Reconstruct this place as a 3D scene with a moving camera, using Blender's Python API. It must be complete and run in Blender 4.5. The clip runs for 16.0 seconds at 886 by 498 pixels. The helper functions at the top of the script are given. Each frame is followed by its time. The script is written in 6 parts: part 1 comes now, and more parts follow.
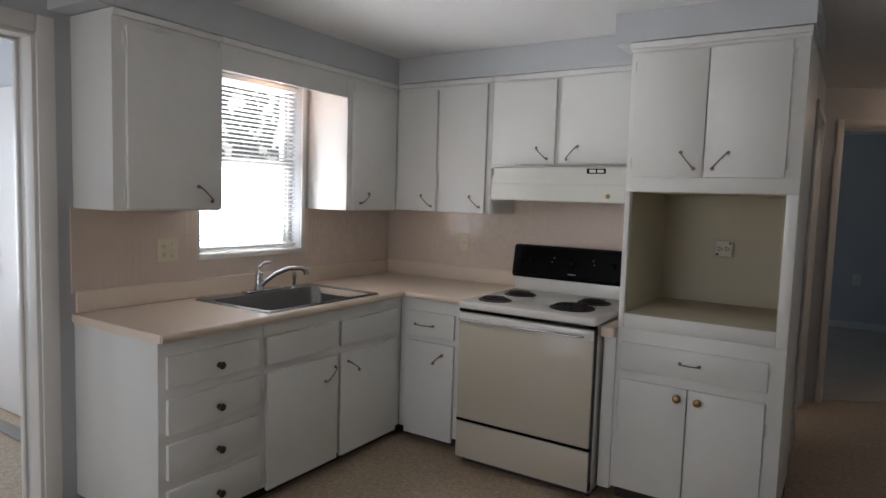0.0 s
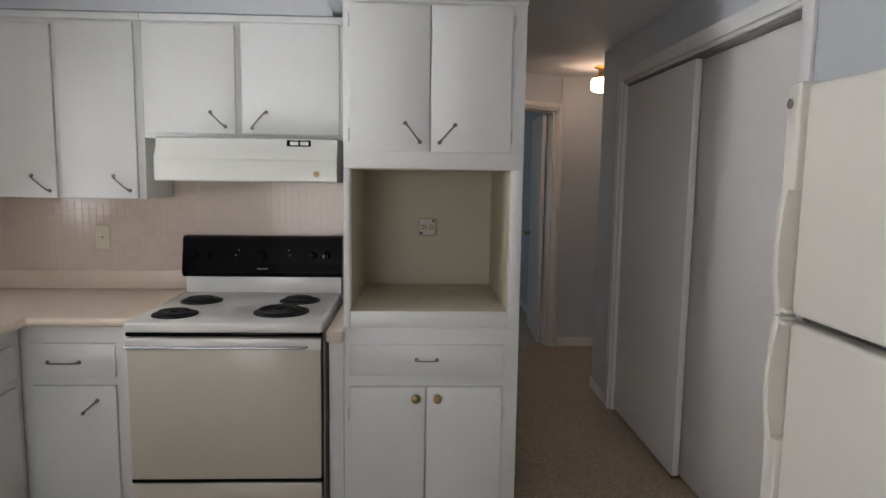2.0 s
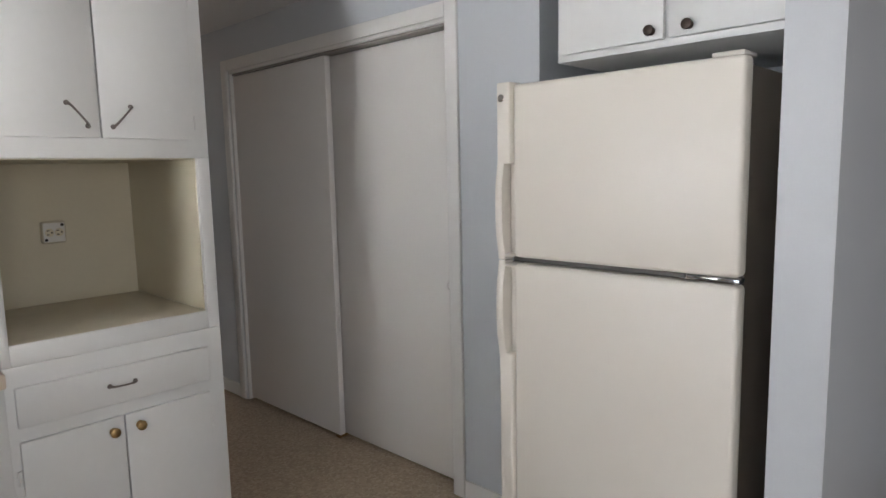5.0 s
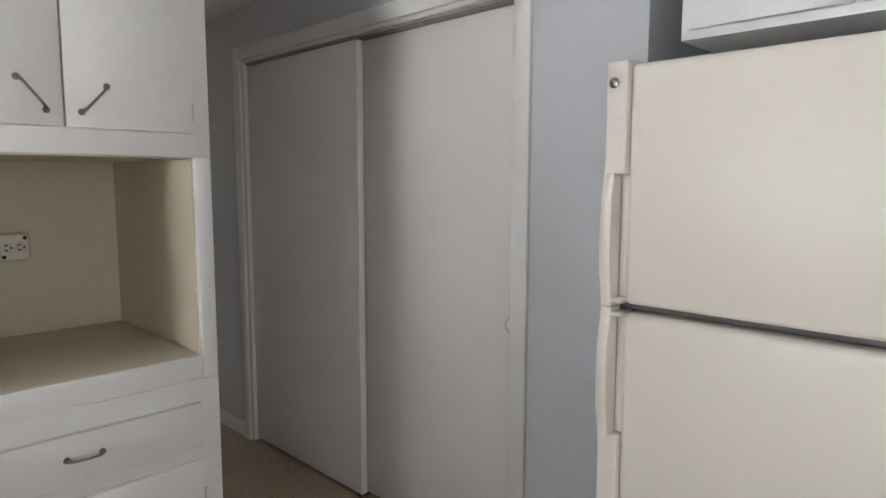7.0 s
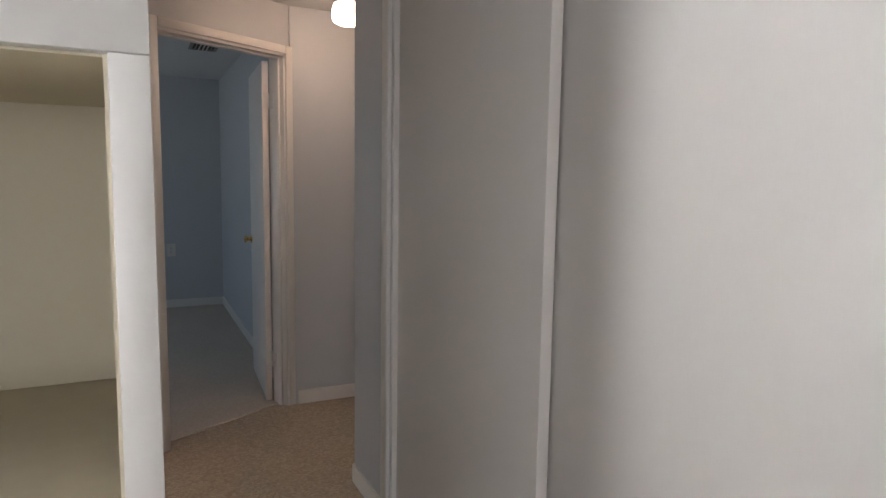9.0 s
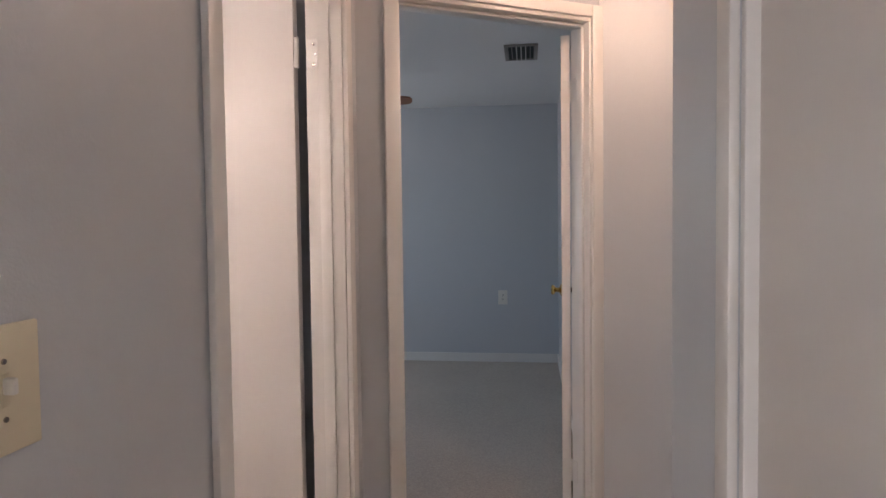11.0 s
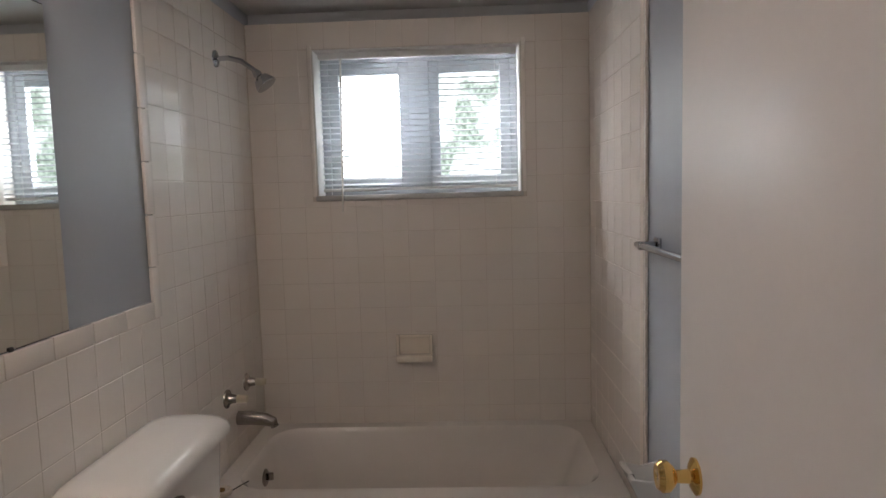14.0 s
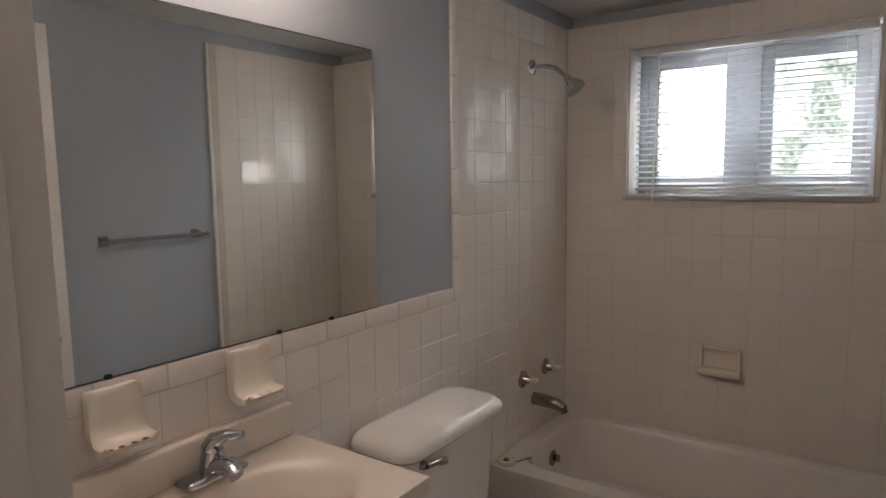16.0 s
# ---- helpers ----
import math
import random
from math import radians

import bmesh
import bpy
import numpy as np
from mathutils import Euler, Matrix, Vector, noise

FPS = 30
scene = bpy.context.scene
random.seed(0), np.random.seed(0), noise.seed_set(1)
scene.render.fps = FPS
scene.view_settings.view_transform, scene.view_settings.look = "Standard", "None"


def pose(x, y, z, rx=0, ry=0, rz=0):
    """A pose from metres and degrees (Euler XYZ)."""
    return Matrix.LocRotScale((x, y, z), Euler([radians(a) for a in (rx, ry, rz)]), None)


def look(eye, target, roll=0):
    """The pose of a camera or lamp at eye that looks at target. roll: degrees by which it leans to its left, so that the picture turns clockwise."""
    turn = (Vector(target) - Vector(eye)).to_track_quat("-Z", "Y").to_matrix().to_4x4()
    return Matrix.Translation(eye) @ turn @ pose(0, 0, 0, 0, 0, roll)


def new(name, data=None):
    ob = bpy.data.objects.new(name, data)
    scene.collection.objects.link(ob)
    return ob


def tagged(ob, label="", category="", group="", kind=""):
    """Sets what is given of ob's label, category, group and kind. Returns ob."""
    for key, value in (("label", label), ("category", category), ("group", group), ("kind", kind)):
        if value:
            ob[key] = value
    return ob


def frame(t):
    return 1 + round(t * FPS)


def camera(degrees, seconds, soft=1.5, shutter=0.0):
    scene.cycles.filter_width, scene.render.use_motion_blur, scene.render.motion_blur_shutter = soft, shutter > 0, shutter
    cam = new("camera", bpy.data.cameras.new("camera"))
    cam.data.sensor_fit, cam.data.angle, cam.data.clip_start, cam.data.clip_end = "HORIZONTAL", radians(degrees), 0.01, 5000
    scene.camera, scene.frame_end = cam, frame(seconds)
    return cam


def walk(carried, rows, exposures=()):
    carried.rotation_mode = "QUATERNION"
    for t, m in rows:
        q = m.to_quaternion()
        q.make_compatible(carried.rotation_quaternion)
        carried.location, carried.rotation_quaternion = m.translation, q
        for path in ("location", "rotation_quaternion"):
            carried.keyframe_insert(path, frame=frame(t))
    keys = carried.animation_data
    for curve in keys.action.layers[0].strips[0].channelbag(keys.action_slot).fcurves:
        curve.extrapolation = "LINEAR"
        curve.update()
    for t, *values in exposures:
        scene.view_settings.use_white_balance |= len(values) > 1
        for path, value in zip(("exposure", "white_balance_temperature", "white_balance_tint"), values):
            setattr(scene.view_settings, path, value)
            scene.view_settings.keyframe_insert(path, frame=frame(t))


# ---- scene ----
cam = camera(70.0, 16.0)
PATH = [
    (0, (2.832, -3.656, 1.454), (1.754, -1.979, 1.289), 1.8),
    (0.5, (2.748, -3.568, 1.442), (1.672, -1.89, 1.271), 2.0),
    (1, (2.601, -3.401, 1.456), (1.523, -1.728, 1.254), 0.2),
    (1.5, (2.397, -3.303, 1.437), (1.737, -1.426, 1.241), 0.7),
    (2, (2.219, -3.218, 1.48), (2.304, -1.233, 1.251), 0.8),
    (2.5, (2.086, -3.093, 1.463), (2.626, -1.182, 1.22), 0.9),
    (3, (1.972, -3.012, 1.475), (2.806, -1.211, 1.23), 0.3),
    (3.5, (1.729, -2.982, 1.486), (2.904, -1.377, 1.278), -0.3),
    (4, (1.532, -2.989, 1.494), (2.895, -1.539, 1.292), -0.9),
    (4.2, (1.5, -2.991, 1.478), (2.889, -1.566, 1.278), -1.0),
    (6.3, (1.594, -2.788, 1.432), (3.064, -1.467, 1.124), -0.8),
    (6.5, (1.654, -2.698, 1.438), (3.13, -1.373, 1.18), -0.7),
    (7, (1.798, -2.463, 1.445), (3.214, -1.068, 1.228), 0.1),
    (7.5, (1.922, -2.16, 1.441), (3.328, -0.752, 1.237), 0.7),
    (8, (2.161, -1.977, 1.4), (3.469, -0.478, 1.198), 0.3),
    (8.2, (2.246, -1.891, 1.387), (3.499, -0.348, 1.173), 0.1),
    (10.3, (3.088, -0.775, 1.342), (3.135, 1.218, 1.175), -0.2),
    (10.5, (3.108, -0.638, 1.295), (3.073, 1.357, 1.154), -1.3),
    (11, (3.166, -0.307, 1.281), (2.9, 1.673, 1.201), -0.7),
    (11.5, (3.225, 0.048, 1.321), (2.556, 1.931, 1.231), -1.0),
    (12, (3.202, 0.375, 1.342), (2.219, 2.117, 1.297), -0.6),
    (12.5, (3.157, 0.653, 1.32), (1.89, 2.2, 1.29), 0.2),
    (13, (3.0, 0.859, 1.369), (1.328, 1.945, 1.22), -0.3),
    (13.5, (2.989, 1.089, 1.43), (1.044, 1.499, 1.211), -1.1),
    (14, (2.82, 1.186, 1.374), (0.83, 1.11, 1.191), -1.6),
    (14.5, (2.721, 1.257, 1.407), (0.78, 0.803, 1.24), -1.9),
    (15, (2.73, 1.365, 1.452), (0.896, 0.591, 1.266), -0.9),
    (15.5, (2.77, 1.445, 1.459), (1.071, 0.407, 1.275), -1.0),
    (16, (2.795, 1.471, 1.452), (1.17, 0.328, 1.227), -0.8),
]

EXPOSURES = [(0.0, -0.65, 6350, 12), (1.5, -0.58, 6350, 12), (2.5, 0.0, 6300, 11), (6.3, 0.02, 6400, 12), (8.2, 0.1, 6400, 12), (10.3, 1.45, 6550, 18), (11.5, 1.4, 6550, 20), (12.5, 1.05, 6350, 17), (13.5, 0.5, 6250, 14), (14.5, 0.12, 6200, 12), (16.0, 0.15, 6450, 15)]
walk(cam, [(t, look(eye, target, roll)) for t, eye, target, roll in PATH], EXPOSURES)

# ---------------------------------------------------------------- world and large lights
world = bpy.data.worlds.new("sky")
scene.world = world
world.use_nodes = True
wt = world.node_tree
sky = wt.nodes.new("ShaderNodeTexSky")
sky.sky_type = "NISHITA"
sky.sun_disc = False
sky.sun_elevation, sky.sun_rotation = radians(50), radians(160)
wt.nodes["Background"].inputs[1].default_value = 0.12
wt.links.new(sky.outputs[0], wt.nodes["Background"].inputs[0])

sun = new("sun", bpy.data.lights.new("sun", "SUN"))
sun.data.energy, sun.data.angle, sun.data.color = 3.0, radians(0.6), (1.0, 0.95, 0.88)
sun.matrix_world = look((0, 0, 0), (0.22, 0.6, -0.77))


def area(name, loc, target, w, h, power, colour):
    lamp = new(name, bpy.data.lights.new(name, "AREA"))
    lamp.data.shape, lamp.data.size, lamp.data.size_y = "RECTANGLE", w, h
    lamp.data.energy, lamp.data.color = power, colour
    lamp.matrix_world = look(loc, target)
    return lamp


# daylight lamps behind the walker and round the corners; the dining window is assumed
area("daylight_dining", (0.95, -6.05, 1.3), (1.1, 0, 1.2), 1.45, 1.75, 35, (1.0, 0.985, 0.98))
area("daylight_utility", (-2.55, -3.0, 1.3), (0.0, -2.9, 1.2), 1.2, 1.6, 54, (0.86, 0.93, 1.0))
# added fill light for the bedroom, in an assumed, unseen west opening
area("fill_bedroom", (-0.2, 3.9, 1.55), (2.0, 3.9, 1.0), 1.5, 1.1, 5.0, (0.66, 0.86, 1.0))

# ---------------------------------------------------------------- materials


def nodes(name):
    mat = bpy.data.materials.new(name)
    mat.use_nodes = True
    nt = mat.node_tree
    return mat, nt, nt.nodes["Principled BSDF"]


def mixed(nt, fac, a, b):
    mix = nt.nodes.new("ShaderNodeMix")
    mix.data_type = "RGBA"
    nt.links.new(fac, mix.inputs[0])
    for sock, val in ((mix.inputs[6], a), (mix.inputs[7], b)):
        if isinstance(val, tuple):
            sock.default_value = (*val, 1)
        else:
            nt.links.new(val, sock)
    return mix.outputs[2]


def noise_fac(nt, pos, scale, lo=0.2, hi=0.8, detail=2, stretch=None):
    if stretch:
        mp = nt.nodes.new("ShaderNodeMapping")
        mp.inputs["Scale"].default_value = stretch
        nt.links.new(pos, mp.inputs[0])
        pos = mp.outputs[0]
    n = nt.nodes.new("ShaderNodeTexNoise")
    n.inputs["Scale"].default_value, n.inputs["Detail"].default_value = scale, detail
    nt.links.new(pos, n.inputs["Vector"])
    r = nt.nodes.new("ShaderNodeMapRange")
    r.inputs[1].default_value, r.inputs[2].default_value = lo, hi
    nt.links.new(n.outputs["Fac"], r.inputs[0])
    return r.outputs[0], n.outputs["Fac"]


def surface(name, col, rough=0.5, metal=0.0, vary=0.06, big=1.3, fine=60.0, bump=0.0, bump_scale=None, stain=None, stain_amt=0.3, coat=0.0,
            stretch=None, rough_vary=0.02, per_object=0.0):
    """A surface with its own tone at two scales, uneven gloss, fine relief and, where asked, stains."""
    mat, nt, b = nodes(name)
    pos = nt.nodes.new("ShaderNodeNewGeometry").outputs["Position"]
    dark = tuple(c * (1 - vary) for c in col)
    light = tuple(min(1, c * (1 + vary)) for c in col)
    f1, _ = noise_fac(nt, pos, big)
    f2, raw = noise_fac(nt, pos, fine, 0.2, 0.8, 3, stretch)
    c = mixed(nt, f1, dark, light)
    c2 = mixed(nt, f2, tuple(x * (1 - vary * 0.7) for x in col), light)
    half = nt.nodes.new("ShaderNodeMix")
    half.data_type, half.inputs[0].default_value = "RGBA", 0.5
    nt.links.new(c, half.inputs[6]), nt.links.new(c2, half.inputs[7])
    out = half.outputs[2]
    if stain:
        f3, _ = noise_fac(nt, pos, 3.1, 0.5, 0.9, 4)
        m = nt.nodes.new("ShaderNodeMath")
        m.operation, m.inputs[1].default_value = "MULTIPLY", stain_amt
        nt.links.new(f3, m.inputs[0])
        out = mixed(nt, m.outputs[0], out, stain)
    if per_object:
        info = nt.nodes.new("ShaderNodeObjectInfo").outputs["Random"]
        r = nt.nodes.new("ShaderNodeMapRange")
        r.inputs[3].default_value, r.inputs[4].default_value = 1 - per_object, 1 + per_object * 0.5
        nt.links.new(info, r.inputs[0])
        hsv = nt.nodes.new("ShaderNodeHueSaturation")
        nt.links.new(r.outputs[0], hsv.inputs["Value"]), nt.links.new(out, hsv.inputs["Color"])
        out = hsv.outputs[0]
    nt.links.new(out, b.inputs["Base Color"])
    r = nt.nodes.new("ShaderNodeMapRange")
    r.inputs[3].default_value, r.inputs[4].default_value = max(0.02, rough - rough_vary), min(1, rough + rough_vary)
    nt.links.new(f1, r.inputs[0]), nt.links.new(r.outputs[0], b.inputs["Roughness"])
    b.inputs["Metallic"].default_value = metal
    b.inputs["Coat Weight"].default_value = coat
    if bump:
        bp = nt.nodes.new("ShaderNodeBump")
        bp.inputs["Strength"].default_value, bp.inputs["Distance"].default_value = bump, 0.004
        src = raw if bump_scale is None else noise_fac(nt, pos, bump_scale)[1]
        nt.links.new(src, bp.inputs["Height"]), nt.links.new(bp.outputs[0], b.inputs["Normal"])
    return mat


def speckled(name, base, dark, light, scale, rough, bump):
    """Flecked sheet flooring or carpet: chips of three tones over larger worn patches."""
    mat, nt, b = nodes(name)
    pos = nt.nodes.new("ShaderNodeNewGeometry").outputs["Position"]
    v = nt.nodes.new("ShaderNodeTexVoronoi")
    v.inputs["Scale"].default_value = scale
    nt.links.new(pos, v.inputs["Vector"])
    sep = nt.nodes.new("ShaderNodeSeparateColor")
    nt.links.new(v.outputs["Color"], sep.inputs[0])
    ramp = nt.nodes.new("ShaderNodeValToRGB")
    ramp.color_ramp.interpolation = "CONSTANT"
    e = ramp.color_ramp.elements
    e[0].position, e[0].color = 0.0, (*dark, 1)
    e[1].position, e[1].color = 0.3, (*base, 1)
    k = e.new(0.78)
    k.color = (*light, 1)
    nt.links.new(sep.outputs[0], ramp.inputs[0])
    f, _ = noise_fac(nt, pos, 1.7, 0.3, 0.7, 5)
    worn = mixed(nt, f, tuple(c * 0.86 for c in base), tuple(min(1, c * 1.1) for c in base))
    half = nt.nodes.new("ShaderNodeMix")
    half.data_type, half.inputs[0].default_value = "RGBA", 0.5
    nt.links.new(ramp.outputs[0], half.inputs[6]), nt.links.new(worn, half.inputs[7])
    nt.links.new(half.outputs[2], b.inputs["Base Color"])
    b.inputs["Roughness"].default_value = rough
    if bump:
        bp = nt.nodes.new("ShaderNodeBump")
        bp.inputs["Strength"].default_value, bp.inputs["Distance"].default_value = bump, 0.004
        nt.links.new(v.outputs["Distance"], bp.inputs["Height"]), nt.links.new(bp.outputs[0], b.inputs["Normal"])
    return mat


def glowing(name, col, strength):
    mat, nt, b = nodes(name)
    b.inputs["Base Color"].default_value = (*col, 1)
    b.inputs["Emission Color"].default_value = (*col, 1)
    b.inputs["Emission Strength"].default_value = strength
    return mat


def outdoors(name, sky_col, leaf_a, leaf_b, low_col, low_z, strength, gaps, leaf_gain, big, fine, above=1.0, trees_from=None):
    """Distance seen out of a window: a pale sunlit foreground below, foliage with gaps of sky above."""
    mat, nt, b = nodes(name)
    pos = nt.nodes.new("ShaderNodeNewGeometry").outputs["Position"]
    f1, _ = noise_fac(nt, pos, big, gaps, gaps + 0.12, 8)
    f2, _ = noise_fac(nt, pos, fine, 0.35, 0.65, 4)
    leaves = mixed(nt, f2, tuple(c * leaf_gain for c in leaf_a), tuple(c * leaf_gain for c in leaf_b))
    sep = nt.nodes.new("ShaderNodeSeparateXYZ")
    nt.links.new(pos, sep.inputs[0])
    if trees_from is not None:      # the trees end at this y; south of it the sky is open
        clear = nt.nodes.new("ShaderNodeMapRange")
        clear.inputs[1].default_value, clear.inputs[2].default_value = trees_from + 0.12, trees_from - 0.12
        most = nt.nodes.new("ShaderNodeMath")
        most.operation = "MAXIMUM"
        nt.links.new(sep.outputs[1], clear.inputs[0])
        nt.links.new(f1, most.inputs[0]), nt.links.new(clear.outputs[0], most.inputs[1])
        f1 = most.outputs[0]
    c = mixed(nt, f1, leaves, sky_col)
    r = nt.nodes.new("ShaderNodeMapRange")
    r.inputs[1].default_value, r.inputs[2].default_value = low_z, low_z + 0.12
    nt.links.new(sep.outputs[2], r.inputs[0])
    c = mixed(nt, r.outputs[0], low_col, c)
    b.inputs["Base Color"].default_value = (0, 0, 0, 1)
    b.inputs["Specular IOR Level"].default_value = 0
    nt.links.new(c, b.inputs["Emission Color"])
    b.inputs["Emission Strength"].default_value = strength
    if above != 1.0:            # upper band boosted out of view to light the room, as open sky
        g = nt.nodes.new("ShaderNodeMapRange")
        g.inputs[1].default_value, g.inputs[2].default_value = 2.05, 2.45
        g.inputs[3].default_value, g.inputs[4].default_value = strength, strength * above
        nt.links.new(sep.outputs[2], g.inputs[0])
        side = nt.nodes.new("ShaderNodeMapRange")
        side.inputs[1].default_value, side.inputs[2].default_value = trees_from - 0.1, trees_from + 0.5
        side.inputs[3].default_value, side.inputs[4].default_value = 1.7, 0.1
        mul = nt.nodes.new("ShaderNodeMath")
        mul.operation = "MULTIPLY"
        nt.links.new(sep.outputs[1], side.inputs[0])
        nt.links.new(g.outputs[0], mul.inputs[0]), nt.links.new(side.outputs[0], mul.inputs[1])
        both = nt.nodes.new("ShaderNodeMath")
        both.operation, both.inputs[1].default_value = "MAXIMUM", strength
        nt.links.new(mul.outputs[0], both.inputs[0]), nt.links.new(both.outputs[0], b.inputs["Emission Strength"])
    return mat


def clear_glass(name):
    mat, nt, b = nodes(name)
    b.inputs["Transmission Weight"].default_value, b.inputs["Roughness"].default_value, b.inputs["IOR"].default_value = 1.0, 0.0, 1.02
    b.inputs["Base Color"].default_value = (0.97, 0.99, 0.98, 1)
    return mat


WALL = surface("blue_grey_wall_paint", (0.53, 0.55, 0.575), 0.42, vary=0.03, fine=140, bump=0.12, bump_scale=240)
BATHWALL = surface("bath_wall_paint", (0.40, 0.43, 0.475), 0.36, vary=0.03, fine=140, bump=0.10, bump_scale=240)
CEIL = surface("ceiling_paint", (0.72, 0.72, 0.72), 0.7, vary=0.04, fine=90, bump=0.3, bump_scale=120)
TRIM = surface("trim_paint", (0.76, 0.745, 0.72), 0.33, vary=0.03, fine=30, bump=0.06, stain=(0.5, 0.46, 0.4), stain_amt=0.2)
CAB = surface("white_cabinet_paint", (0.77, 0.77, 0.75), 0.36, vary=0.03, fine=40, bump=0.08, bump_scale=90, stain=(0.6, 0.57, 0.5), stain_amt=0.22)
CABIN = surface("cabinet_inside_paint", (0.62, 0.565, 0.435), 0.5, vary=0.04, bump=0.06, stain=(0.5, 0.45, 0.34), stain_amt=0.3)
SHELF = surface("worn_shelf", (0.62, 0.555, 0.44), 0.45, vary=0.08, fine=25, stain=(0.36, 0.32, 0.25), stain_amt=0.5)
# near-black: shade under the cabinets and inside slots is put into this colour
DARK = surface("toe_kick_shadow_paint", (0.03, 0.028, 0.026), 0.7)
COUNTER = surface("beige_laminate", (0.74, 0.615, 0.505), 0.3, vary=0.04, fine=300, stain=(0.52, 0.44, 0.36), stain_amt=0.25)
SPLASH = surface("beige_tile_glaze", (0.68, 0.565, 0.48), 0.16, vary=0.03, fine=20, bump=0.05, bump_scale=30, per_object=0.05)
GROUT = surface("tile_grout", (0.70, 0.595, 0.515), 0.6, vary=0.06, fine=80, bump=0.2)
BTILE = surface("cream_bath_tile", (0.80, 0.74, 0.68), 0.1, vary=0.02, fine=9, bump=0.03, bump_scale=9, rough_vary=0.03, per_object=0.022)
BGROUT = surface("bath_grout", (0.60, 0.53, 0.46), 0.8, vary=0.25, fine=12, bump=0.2)
PORC = surface("white_porcelain", (0.78, 0.75, 0.71), 0.08, vary=0.015, rough_vary=0.02)
TUBMAT = surface("tub_enamel", (0.76, 0.71, 0.66), 0.13, vary=0.02, rough_vary=0.03, stain=(0.6, 0.53, 0.46), stain_amt=0.25)
MARBLE = surface("cream_cultured_marble", (0.76, 0.68, 0.59), 0.12, vary=0.05, big=4, fine=14, rough_vary=0.03)
SOAPC = surface("cream_ceramic", (0.82, 0.74, 0.64), 0.14, vary=0.03, rough_vary=0.03, stain=(0.66, 0.5, 0.35), stain_amt=0.3)
STEEL = surface("brushed_stainless", (0.20, 0.20, 0.21), 0.36, 1.0, vary=0.08, fine=30, stretch=(1, 30, 1))
CHROME = surface("chrome", (0.50, 0.51, 0.53), 0.09, 1.0, vary=0.02, rough_vary=0.04)
DCHROME = surface("tarnished_chrome", (0.34, 0.31, 0.29), 0.22, 1.0, vary=0.15, fine=50)
PULL = surface("antique_pewter", (0.26, 0.23, 0.21), 0.34, 1.0, vary=0.2, fine=80)
BRONZE = surface("dark_bronze_knob", (0.07, 0.05, 0.04), 0.3, 0.7, vary=0.3, fine=90)
BRASS = surface("polished_brass", (0.78, 0.52, 0.18), 0.12, 1.0, vary=0.08, fine=40)
ABRASS = surface("antique_brass", (0.33, 0.22, 0.10), 0.32, 1.0, vary=0.25, fine=90)
FRIDGE = surface("almond_fridge_enamel", (0.72, 0.675, 0.605), 0.34, vary=0.015, fine=400, bump=0.10, bump_scale=420, rough_vary=0.04)
# brownish-beige side darkened: the alcove's shade is put into the colour
FSIDE = surface("shaded_fridge_side", (0.20, 0.165, 0.13), 0.45, vary=0.03, bump=0.1, bump_scale=400)
GASKET = surface("grey_gasket", (0.16, 0.15, 0.14), 0.7)
STOVE = surface("bisque_enamel", (0.58, 0.53, 0.445), 0.22, vary=0.02, rough_vary=0.04)
STOVEW = surface("white_stove_enamel", (0.77, 0.755, 0.725), 0.14, vary=0.02, rough_vary=0.04)
BLACK = surface("black_control_glass", (0.004, 0.004, 0.0045), 0.08, vary=0.2, rough_vary=0.02)
BLACK.node_tree.nodes["Principled BSDF"].inputs["Specular IOR Level"].default_value = 0.08
COIL = surface("black_burner_coil", (0.006, 0.0055, 0.0055), 0.6, vary=0.2)
HOOD = surface("cream_hood_enamel", (0.70, 0.695, 0.645), 0.24, vary=0.02)
PLATE = surface("ivory_plastic", (0.70, 0.63, 0.47), 0.35, vary=0.03)
WPLATE = surface("white_plastic", (0.74, 0.72, 0.67), 0.35, vary=0.03)
# darker copy of BLIND: shade put into the colour of over-lit bathroom slats
GREYBLIND = surface("shade_toned_slat_vinyl", (0.60, 0.63, 0.66), 0.45, vary=0.03)
BLIND = surface("blind_slat_vinyl", (0.80, 0.80, 0.79), 0.4, vary=0.02)
# grey copy of ALU, darkened to offset the strong window light on it
GREYALU = surface("greyed_window_frame", (0.46, 0.49, 0.53), 0.4, vary=0.06)
ALU = surface("window_frame_paint", (0.72, 0.73, 0.74), 0.35, vary=0.03)
MARBLESILL = surface("grey_marble_sill", (0.5, 0.49, 0.47), 0.25, vary=0.2, fine=14)
MIRROR = surface("mirror_silver", (0.86, 0.88, 0.85), 0.01, 1.0, vary=0.005, rough_vary=0.008)
HOLE = surface("dark_brown_hole", (0.10, 0.055, 0.03), 0.6)
BACKING = surface("mirror_black_edge", (0.02, 0.017, 0.015), 0.5)
WOODB = surface("brown_fan_blade", (0.36, 0.15, 0.08), 0.4, vary=0.25, fine=18, stretch=(1, 12, 1))
DOORP = surface("white_door_paint", (0.79, 0.755, 0.735), 0.36, vary=0.02, fine=60, bump=0.05, bump_scale=60)
CLOSETP = surface("closet_door_paint", (0.79, 0.765, 0.735), 0.38, vary=0.025, fine=30, bump=0.06, stretch=(14, 14, 1))
VENTM = surface("grey_vent_metal", (0.24, 0.22, 0.20), 0.5, vary=0.1)
# bathroom floor stays out of view; its pale tone is chosen to bounce light
BATHFLOOR = speckled("pale_bounce_floor", (0.58, 0.53, 0.47), (0.50, 0.45, 0.40), (0.66, 0.61, 0.55), 60, 0.4, 0.03)
